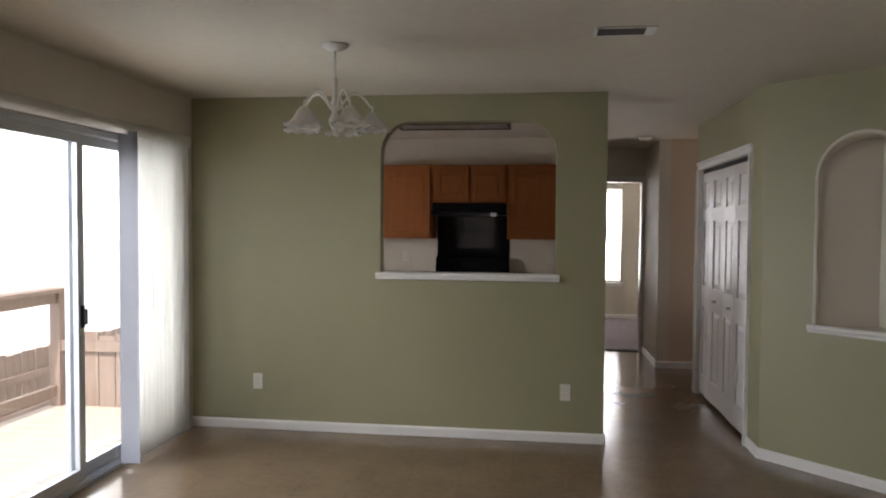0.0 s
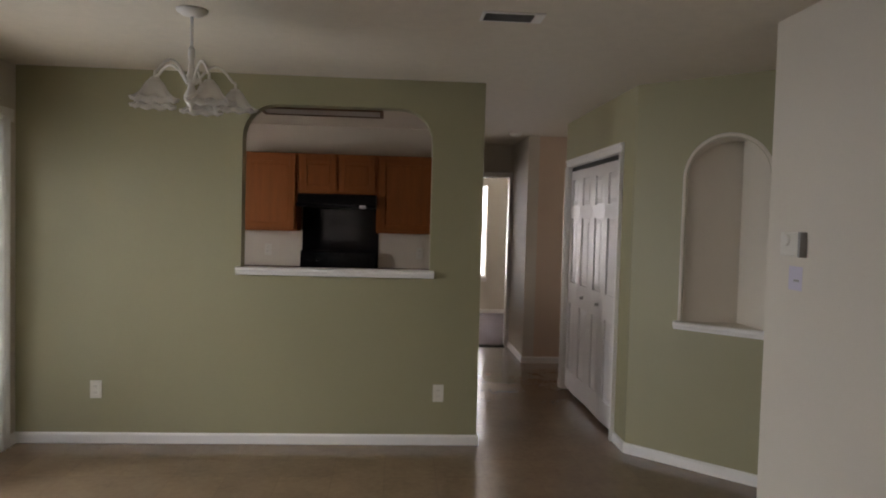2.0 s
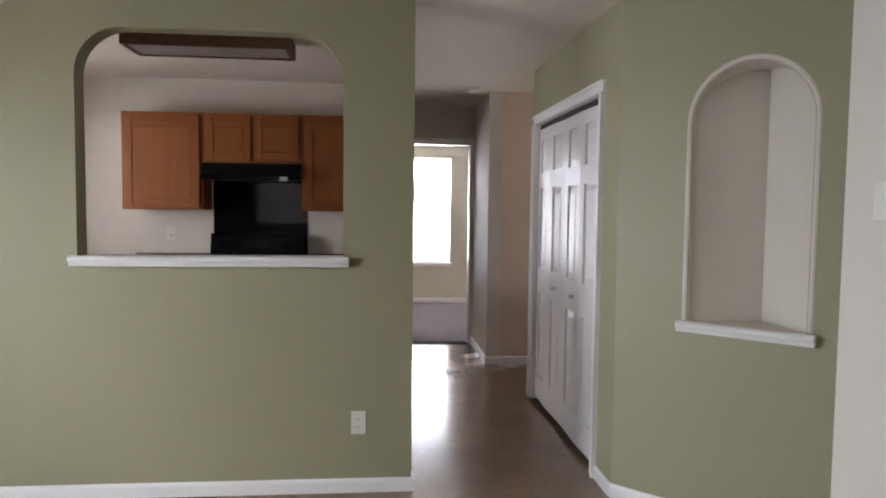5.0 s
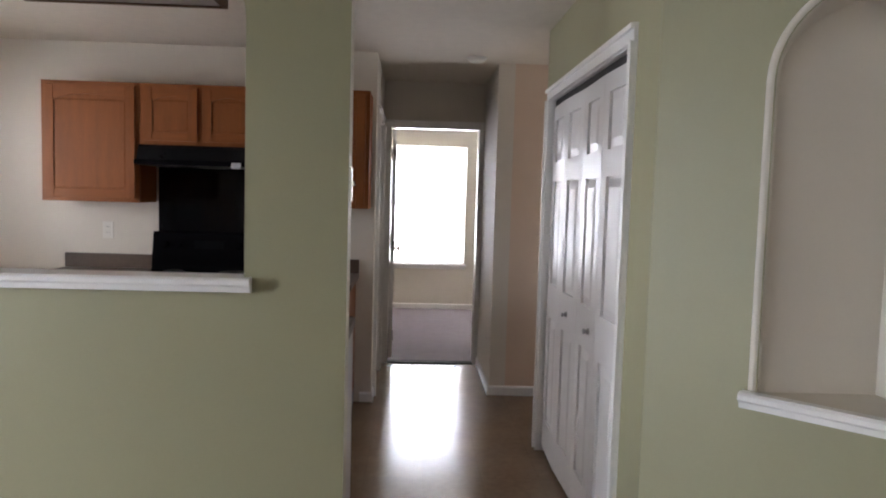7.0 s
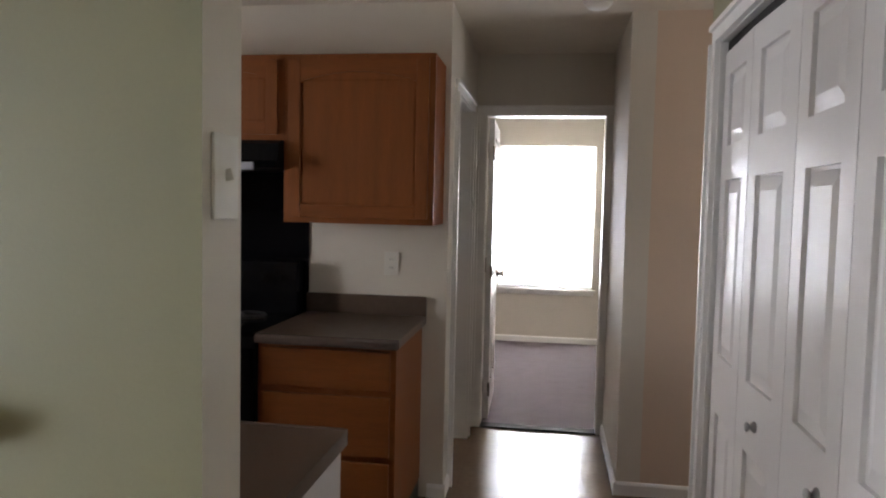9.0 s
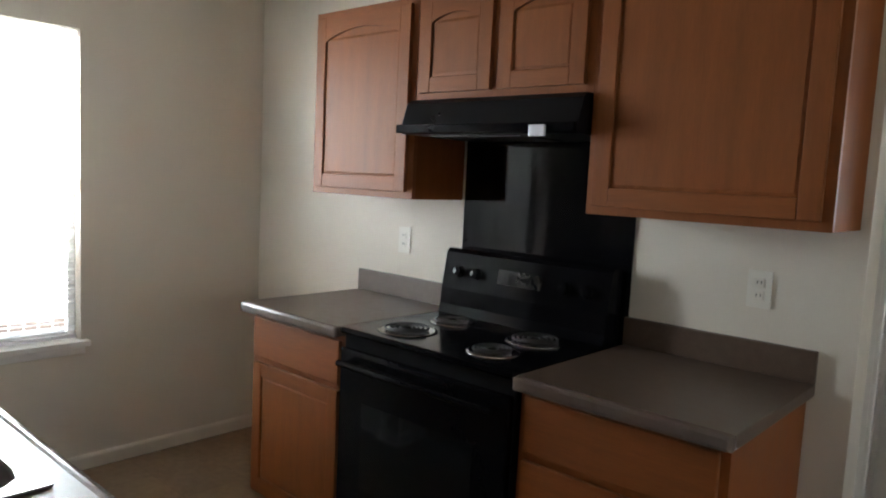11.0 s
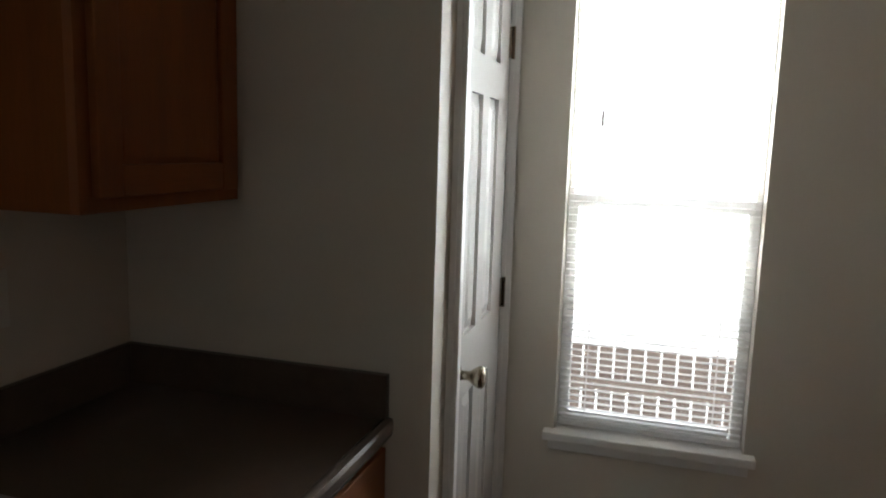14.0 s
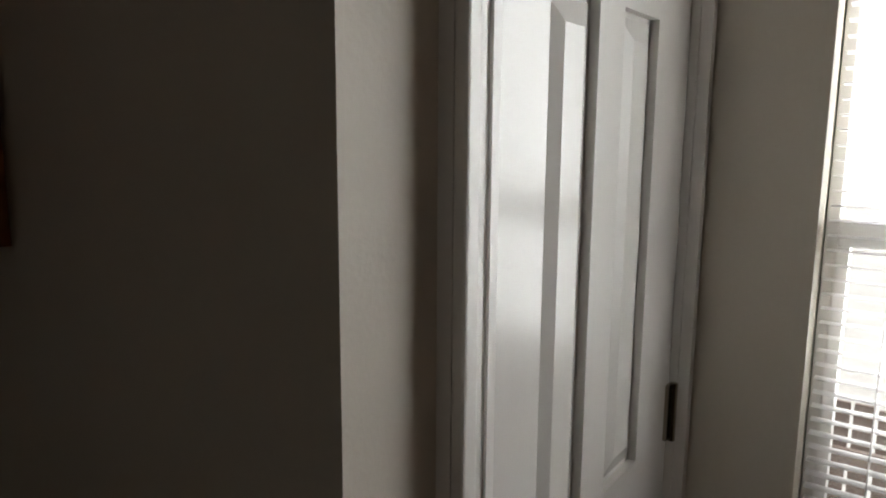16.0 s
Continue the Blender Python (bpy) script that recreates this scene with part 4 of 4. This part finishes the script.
def upper_cabinet(label, m, w, z0, z1, doors, depth=0.286):
    ob = thing("upper_cabinet", label, "cabinet", at=m)
    part("body", box(0.0005, w - 0.0005, 0.002, depth, z0, z1, 0.0015), OAK_SIDE, ob, local=True)
    bm = bmesh.new()
    y = depth
    bx(bm, 0, 0.038, y, y + 0.019, z0, z1)
    bx(bm, w - 0.038, w, y, y + 0.019, z0, z1)
    bx(bm, 0.038, w - 0.038, y, y + 0.019, z0, z0 + 0.04)
    bx(bm, 0.038, w - 0.038, y, y + 0.019, z1 - 0.04, z1)
    if doors == 2:
        bx(bm, w / 2 - 0.028, w / 2 + 0.028, y, y + 0.019, z0 + 0.04, z1 - 0.04)
    part("face_frame", bm, OAK, ob, local=True)
    g = 0.026
    if doors == 1:
        cab_door(ob, g, w - g, z0 + g, z1 - g, y + 0.0195, 0.045)
    else:
        cab_door(ob, g, w / 2 - 0.016, z0 + g, z1 - g, y + 0.0195, 0.032)
        cab_door(ob, w / 2 + 0.016, w - g, z0 + g, z1 - g, y + 0.0195, 0.032)
    return ob


def base_cabinet(label, m, w, doors=1, drawers=1, end=None, z1=0.876, depth=0.581, drawers_only=False, body_top=None):
    ob = thing("base_cabinet", label, "cabinet", at=m)
    bm = bmesh.new()
    bx(bm, 0.0005, w - 0.0005, 0.002, depth, 0.1, body_top or z1)
    part("body", bm, OAK, ob, local=True)
    part("toe_kick", box(0.002, w - 0.002, 0.02, depth - 0.07, 0.001, 0.1), BLACK_M, ob, local=True)
    bm = bmesh.new()
    y = depth
    bx(bm, 0, 0.036, y, y + 0.019, 0.1, z1)
    bx(bm, w - 0.036, w, y, y + 0.019, 0.1, z1)
    for a, b in ((0.1, 0.14), (z1 - 0.038, z1), (0.665, 0.70)):
        bx(bm, 0.036, w - 0.036, y, y + 0.019, a, b)
    part("face_frame", bm, OAK, ob, local=True)
    g, n = 0.022, max(doors, drawers)
    for i in range(drawers):
        c0, c1 = g + i * (w - 2 * g) / drawers + (0.008 if i else 0), g + (i + 1) * (w - 2 * g) / drawers - (0.008 if i < drawers - 1 else 0)
        drawer_front(ob, c0, c1, 0.69, z1 - 0.02, y + 0.0195)
    if drawers_only:
        drawer_front(ob, g, w - g, 0.41, 0.665, y + 0.0195)
        drawer_front(ob, g, w - g, 0.125, 0.385, y + 0.0195)
    else:
        for i in range(doors):
            c0, c1 = g + i * (w - 2 * g) / doors + (0.008 if i else 0), g + (i + 1) * (w - 2 * g) / doors - (0.008 if i < doors - 1 else 0)
            cab_door(ob, c0, c1, 0.122, 0.667, y + 0.0195)
    return ob


CABZ0, CABZ1 = 1.372, 2.134
UX = (-2.155, -1.54, -0.775, -0.075)


def on_stove(x1):
    return turn(x1, STOVE_Y, 180)


upper_cabinet("honey-oak upper cabinet with one arched raised-panel door", on_stove(UX[1] - 0.001), UX[1] - UX[0] - 0.001, CABZ0, CABZ1, 1)
upper_cabinet("short honey-oak cabinet with two arched doors over the hood", on_stove(UX[2]), UX[2] - UX[1], 1.745, CABZ1, 2)
upper_cabinet("wide honey-oak upper cabinet with one arched door", on_stove(UX[3]), UX[3] - UX[2] - 0.001, CABZ0, CABZ1, 1)
upper_cabinet("honey-oak upper cabinet beside the pass-through, in shade", turn(STUB_X + 0.003, GT, 0), 0.457, CABZ0, CABZ1, 1)

base_cabinet("honey-oak base cabinet with a drawer over a door", on_stove(-1.545), 0.59)
base_cabinet("honey-oak base cabinet with three drawers", on_stove(-0.168), 0.60, drawers_only=True)


def countertop(label, x0, x1, y0, y1, splash):
    """Laminate slab with a rolled front edge; splash: boxes that stand on it."""
    ob = thing("countertop", label, "countertop", at=((x0 + x1) / 2, (y0 + y1) / 2, 0.877))
    part("slab", box(x0, x1, y0 + 0.006, y1, 0.877, 0.915, 0.004), LAMINATE, ob)
    part("front_edge", box(x0 - 0.001, x1 + 0.001, y0 - 0.012, y0 + 0.014, 0.873, 0.9165, 0.012), LAMINATE_EDGE, ob, "rolled laminate edge, shiny and lightened for its highlight")
    for b in splash:
        part("backsplash", box(*b, 0.003), LAMINATE, ob)
    return ob


countertop("dark speckled laminate counter by the window side of the range", -2.155, -1.547, 1.922, STOVE_Y - 0.001, [(-2.155, -1.547, STOVE_Y - 0.021, STOVE_Y - 0.001, 0.915, 1.012)])
countertop("dark speckled laminate counter by the hall side of the range", -0.763, -0.148, 1.922, STOVE_Y - 0.001, [(-0.763, -0.148, STOVE_Y - 0.021, STOVE_Y - 0.001, 0.915, 1.012)])

# sink side
SINK = (-1.69, -0.85, 0.195, 0.742)
SX0, SX1, SY1 = STUB_X + 0.001, -0.03, 0.79
st = thing("sink_countertop", "dark speckled laminate counter with a double sink cut in", "countertop", at=(-1.2, 0.45, 0.877))
bm = bmesh.new()
c = 0.012


def corners(x0, x1, y0, y1, z):
    return [bm.verts.new(p) for p in ((x0, y0, z), (x1, y0, z), (x1, y1, z), (x0, y1, z))]


loops = [corners(SX0, SX1, GT + 0.001, SY1, 0.877), corners(SX0, SX1, GT + 0.001, SY1, 0.9145), corners(SINK[0] + c, SINK[1] - c, SINK[2] + c, SINK[3] - c, 0.9145), corners(SINK[0] + c, SINK[1] - c, SINK[2] + c, SINK[3] - c, 0.877)]
for p, q in zip(loops, loops[1:] + loops[:1]):
    for i in range(4):
        bm.faces.new((p[i], p[(i + 1) % 4], q[(i + 1) % 4], q[i]))
part("slab", bm, LAMINATE, st)
bm = bx(bmesh.new(), SX0, SX1, SY1 - 0.014, SY1 + 0.014, 0.873, 0.9165, 0.012)
part("front_edge", bm, LAMINATE_EDGE, st, "rolled laminate edge, shiny and lightened for its highlight")
part("backsplash", box(SX0 + 0.02, SX1, GT + 0.001, GT + 0.02, 0.9147, 1.012, 0.003), LAMINATE, st)
part("backsplash", box(SX0, SX0 + 0.0195, GT + 0.001, SY1, 0.9147, 1.012, 0.003), LAMINATE, st)

base_cabinet("honey-oak base cabinet by the pantry wall", turn(STUB_X + 0.004, GT + 0.06, 0), 0.42)
base_cabinet("honey-oak sink base with two doors and false fronts", turn(-1.815, GT + 0.06, 0), 0.98, 2, 2, body_top=0.7)
base_cabinet("honey-oak base cabinet at the counter's end", turn(-0.833, GT + 0.06, 0), 0.775, 2, 1)
tagged(part("end_panel", box(-0.056, -0.036, GT + 0.002, 0.755, 0.001, 0.875, 0.002), PALE), "pale laminate end panel of the sink counter", "end panel")


def ring_rect(bm, x0, x1, y0, y1, z, r, n=40):
    """A loop round a rectangle with corners of radius r, n points by even angle."""
    cx, cy, hx, hy = (x0 + x1) / 2, (y0 + y1) / 2, (x1 - x0) / 2, (y1 - y0) / 2
    out = []
    for i in range(n):
        a = 2 * math.pi * (i + 0.5) / n
        dx, dy = math.cos(a) * hx, math.sin(a) * hy
        k = min(hx / abs(dx) if dx else 9e9, hy / abs(dy) if dy else 9e9)
        px, py = dx * k, dy * k
        if r and abs(px) > hx - r and abs(py) > hy - r:
            qx, qy = math.copysign(hx - r, px), math.copysign(hy - r, py)
            v = Vector((px - qx, py - qy))
            v = v.normalized() * r
            px, py = qx + v.x, qy + v.y
        out.append(bm.verts.new((cx + px, cy + py, z)))
    if not r:
        for sx, sy in ((1, 1), (1, -1), (-1, 1), (-1, -1)):
            q = Vector((cx + sx * hx, cy + sy * hy, z))
            min(out, key=lambda v: (v.co - q).length).co = q
    return out


def loft(bm, rings, cap=True):
    for p, q in zip(rings, rings[1:]):
        for i in range(len(p)):
            j = (i + 1) % len(p)
            bm.faces.new((p[i], p[j], q[j], q[i]))
    if cap:
        bm.faces.new(rings[-1])


sk = thing("double_sink", "stainless double-bowl sink set in the counter", "sink", at=(-1.28, 0.47, 0.915))
mx = (SINK[0] + SINK[1]) / 2
for x0, x1 in ((SINK[0], mx), (mx, SINK[1])):
    bm = bmesh.new()
    i0, i1 = x0 + (0.03 if x0 == SINK[0] else 0.014), x1 - (0.03 if x1 == SINK[1] else 0.014)
    j0, j1 = SINK[2] + 0.075, SINK[3] - 0.03
    loft(bm, [ring_rect(bm, x0, x1, SINK[2], SINK[3], 0.9158, 0), ring_rect(bm, x0, x1, SINK[2], SINK[3], 0.9205, 0), ring_rect(bm, i0, i1, j0, j1, 0.9205, 0.06), ring_rect(bm, i0 + 0.004, i1 - 0.004, j0 + 0.004, j1 - 0.004, 0.914, 0.056), ring_rect(bm, i0 + 0.014, i1 - 0.014, j0 + 0.014, j1 - 0.014, 0.77, 0.05), ring_rect(bm, i0 + 0.03, i1 - 0.03, j0 + 0.03, j1 - 0.03, 0.748, 0.04), ring_rect(bm, i0 + 0.1, i1 - 0.1, j0 + 0.1, j1 - 0.1, 0.744, 0.03)])
    part("bowl", bm, STEEL, sk)
    cx, cy = (i0 + i1) / 2, (j0 + j1) / 2
    part("drain", lathe(bmesh.new(), [(0.0, 0.7455), (0.025, 0.7455), (0.03, 0.7475), (0.043, 0.7475), (0.045, 0.7446)], (cx, cy, 0), 22), CHROME, sk)
fc = thing("kitchen_faucet", "chrome single-lever kitchen faucet with a low arched spout", "faucet", at=(mx, 0.245, 0.9205))
part("base_plate", box(mx - 0.1, mx + 0.1, 0.222, 0.268, 0.9208, 0.931, 0.004), CHROME, fc)
part("body", lathe(bmesh.new(), [(0.0, 0.931), (0.025, 0.931), (0.024, 0.95), (0.021, 0.985), (0.016, 1.0), (0.0, 1.004)], (mx, 0.245, 0), 20), CHROME, fc, smooth=True)
tip = Vector((-1.50, 0.41, 1.06))
p0 = Vector((mx, 0.25, 0.965))
pts = [p0.lerp(tip, t) + Vector((0, 0, 0.085 * math.sin(math.pi * t) ** 0.8)) for t in [i / 14 for i in range(15)]]
part("spout", tube(bmesh.new(), pts, 0.0125, 12, 0.0105), CHROME, fc, smooth=True)
part("spray_head", lathe(bmesh.new(), [(0.0, -0.036), (0.013, -0.036), (0.016, -0.03), (0.014, 0.005), (0.0, 0.012)], tip, 16), CHROME, fc, smooth=True)
part("lever", tube(bmesh.new(), [(mx, 0.245, 1.0), (mx + 0.03, 0.232, 1.012), (mx + 0.085, 0.215, 1.02)], 0.008, 10, 0.005), CHROME, fc, smooth=True)
part("side_sprayer", lathe(bmesh.new(), [(0.0, 0.9208), (0.02, 0.921), (0.018, 0.935), (0.011, 0.945), (0.013, 0.975), (0.009, 0.985), (0.0, 0.986)], (mx - 0.17, 0.25, 0), 16), CHROME, fc, smooth=True)

# range
RX0, RX1 = -1.537, -0.775
rg_ = thing("electric_range", "black free-standing electric range with coil burners", "range", at=((RX0 + RX1) / 2, 2.25, 0))
part("body", box(RX0, RX1, 1.955, 2.545, 0.03, 0.895, 0.004), BLACK_M, rg_)
part("cooktop", box(RX0, RX1, 1.928, 2.545, 0.8955, 0.918, 0.008), BLACK, rg_)
dr = part("oven_door", box(RX0 + 0.006, RX1 - 0.006, 1.928, 1.9545, 0.22, 0.845, 0.008), BLACK, rg_)
part("window", box(RX0 + 0.13, RX1 - 0.13, 1.9265, 1.929, 0.36, 0.67, 0.001), GLASS_DARK, dr, "dark glass window")
bm = tube(bmesh.new(), [(RX0 + 0.04, 1.89, 0.80), (RX1 - 0.04, 1.89, 0.80)], 0.012, 12)
for x in (RX0 + 0.07, RX1 - 0.07):
    bx(bm, x - 0.012, x + 0.012, 1.885, 1.93, 0.79, 0.81, 0.003)
part("handle", bm, BLACK, dr, "black bar handle")
part("storage_drawer", box(RX0 + 0.006, RX1 - 0.006, 1.93, 1.9545, 0.05, 0.21, 0.006), BLACK, rg_)
bm = bmesh.new()
prism(bm, [(2.44, 0.9185), (2.545, 0.9185), (2.545, 1.165), (2.53, 1.178), (2.495, 1.178), (2.48, 1.165), (2.455, 1.02), (2.45, 0.955)], 0, RX0 + 0.004, RX1 - 0.004)
bg = part("backguard", bm, BLACK, rg_, "black control panel")
for x in (RX0 + 0.09, RX0 + 0.18, RX1 - 0.18, RX1 - 0.09):
    bm = lathe(bmesh.new(), [(0.0, 0.028), (0.017, 0.026), (0.02, 0.004), (0.023, 0.0), (0.0, -0.001)], (0, 0, 0), 18)
    bm.transform(Matrix.Translation((x, 2.4665, 1.09)) @ pose(0, 0, 0, 80))
    part("control_knob", bm, BLACK, bg)
bm = box(-0.1, 0.1, -0.001, 0.001, -0.028, 0.028)
bm.transform(Matrix.Translation(((RX0 + RX1) / 2, 2.466, 1.095)) @ pose(0, 0, 0, -9.8))
part("clock_display", bm, GLASS_DARK, bg)
for i, (x, y, r) in enumerate(((RX0 + 0.19, 2.08, 0.095), (RX1 - 0.19, 2.08, 0.075), (RX0 + 0.19, 2.32, 0.075), (RX1 - 0.19, 2.32, 0.095))):
    bn = part("drip_pan", lathe(bmesh.new(), [(r + 0.012, 0.9183), (r + 0.012, 0.921), (r, 0.9215), (r - 0.012, 0.9195), (r * 0.4, 0.9187), (0.0, 0.9187)], (x, y, 0), 30), PAN, rg_, "chrome drip pan", smooth=True)
    bm = bmesh.new()
    pts = [(x + (0.018 + (r - 0.025) * k / 72) * math.cos(k * math.pi / 9), y + (0.018 + (r - 0.025) * k / 72) * math.sin(k * math.pi / 9), 0.9285) for k in range(73)]
    tube(bm, pts, 0.0042, 6)
    part("coil", bm, COIL, bn, "dark coil element", smooth=True)

sp = thing("splash_panel", "polished black metal splash panel behind the range", "splash panel", at=((RX0 + RX1) / 2, STOVE_Y, 0.9))
part("sheet", box(RX0 + 0.01, RX1 + 0.02, STOVE_Y - 0.006, STOVE_Y - 0.001, 0.9, 1.744), SPLASH, sp)
for x in (RX0 + 0.03, RX1):
    for z in (1.21, 1.58):
        part("screw", box(x - 0.004, x + 0.004, STOVE_Y - 0.0085, STOVE_Y - 0.0062, z - 0.004, z + 0.004, 0.0015), BLACK_M, sp)

hd = thing("range_hood", "black under-cabinet range hood with a small lamp lens", "range hood", at=((RX0 + RX1) / 2, 2.3, 1.64))
bm = bmesh.new()
prism(bm, [(2.56, 1.743), (2.235, 1.743), (2.215, 1.728), (2.19, 1.65), (2.185, 1.65), (2.185, 1.622), (2.195, 1.615), (2.56, 1.615)], 0, RX0 + 0.002, RX1 - 0.002)
part("shell", bm, BLACK_M, hd)
part("front_lip", box(RX0 - 0.006, RX1 - 0.002, 2.168, 2.184, 1.618, 1.648, 0.003), BLACK, hd)
part("grease_filter", box(RX0 + 0.1, RX1 - 0.25, 2.24, 2.5, 1.61, 1.6145), COIL, hd, "mesh grease filter")
part("lamp_lens", box(RX1 - 0.16, RX1 - 0.10, 2.155, 2.167, 1.604, 1.640, 0.005), ALU, hd, "frosted lamp lens")
for x in (RX1 - 0.16, RX1 - 0.11):
    part("switch", box(x, x + 0.025, 2.164, 2.168, 1.627, 1.639, 0.001), BLACK, hd)

# kitchen ceiling light, unlit
cl = thing("ceiling_light", "oak-framed fluorescent ceiling light, switched off", "ceiling light", at=(-1.08, 0.95, CEIL))
bm = bmesh.new()
X0, X1, Y0, Y1 = -1.66, -0.70, 0.80, 1.16
for b in ((X0, X1, Y0, Y0 + 0.025), (X0, X1, Y1 - 0.025, Y1), (X0, X0 + 0.025, Y0 + 0.025, Y1 - 0.025), (X1 - 0.025, X1, Y0 + 0.025, Y1 - 0.025)):
    bx(bm, *b, CEIL - 0.1, CEIL - 0.001, 0.003)
part("frame", bm, OAK_SHADED, cl, "oak frame, coloured as it looks in shade")
part("diffuser", box(X0 + 0.026, X1 - 0.026, Y0 + 0.026, Y1 - 0.026, CEIL - 0.092, CEIL - 0.002), SHADE, cl, "white acrylic diffuser")

# ---- outside ----
structure("backdrop", box(-70.2, -70, -160, 160, -1, 60), HAZE, "bright hazy sky far beyond the yard", "sky")
structure("ground", box(-400, 400, -400, 400, -0.8, -0.7), GROUND, "dry pale ground round the house", "ground")
dk = thing("deck", "sunlit weathered wooden deck outside the sliding door", "deck", at=(-3.8, -1.2, -0.06))
me = None
y = -4.3
k = 0
while y < 0.55:
    bm = box(-4.55, -3.145, y, y + 0.136, -0.06, -0.028, 0.003)
    if me is None:
        ob = part("board", bm, DECK, dk)
        me, y_first = ob.data, y
    else:
        bm.free()
        ob = new("board", me)
        ob.parent = dk
        ob.location = (0, y - y_first, 0)
    y += 0.142
bm = bmesh.new()
for x in (-4.45, -3.8, -3.25):
    bx(bm, x - 0.02, x + 0.02, -4.3, 0.55, -0.25, -0.061)
part("joists", bm, FENCE, dk)

rl = thing("deck_railing", "weathered wooden deck railing with a broad top rail", "railing", at=(-4.5, 0.5, -0.03))
for x, y in ((-4.47, 0.49), (-4.47, -1.3), (-4.47, -3.1)):
    part("post", box(x - 0.045, x + 0.045, y - 0.045, y + 0.045, -0.7, 0.93, 0.004), FENCE, rl)
part("top_rail", box(-4.55, -4.39, -4.2, 0.56, 0.931, 0.968, 0.004), FENCE, rl)
part("lower_rail", box(-4.49, -4.45, -4.2, 0.44, 0.06, 0.15, 0.003), FENCE, rl)
part("upper_rail", box(-4.49, -4.45, -4.2, 0.44, 0.84, 0.93, 0.003), FENCE, rl)
sc = thing("deck_screen", "low weathered board screen at the end of the deck", "screen", at=(-3.8, 0.5, -0.03))
me = None
for i in range(8):
    x = -4.40 + i * 0.15
    bm = box(x, x + 0.142, 0.49, 0.51, -0.55, 0.585 + 0.02 * math.sin(i * 2.1), 0.003)
    part("board", bm, FENCE, sc)
part("rail", box(-4.42, -3.2, 0.455, 0.489, 0.44, 0.53, 0.003), FENCE, sc)

fn = thing("yard_fence", "weathered picket fence with a sunlit rail beyond the house", "fence", at=(-6.1, 1.5, -0.7))
rng = random.Random(9)
me = None
for i in range(110):
    y = -5.0 + i * 0.112
    if me is None:
        bm = bmesh.new()
        prism(bm, [(-0.0475, -0.775), (0.0475, -0.775), (0.0475, 0.0), (0.042, 0.006), (-0.042, 0.006), (-0.0475, 0.0)], 0, -0.009, 0.009)
        ob = part("picket", bm, FENCE, fn, local=True)
        me = ob.data
    else:
        ob = new("picket", me)
        ob.parent = fn
    ob.location = (0, y - 1.5, 0.775 + rng.uniform(-0.012, 0.012))
    ob.rotation_euler = (rng.uniform(-0.008, 0.008), 0, 0)
for z in (-0.2, -0.6):
    part("rail", box(-6.088, -6.05, -5.0, 7.3, z - 0.04, z + 0.04, 0.003), FENCE, fn)
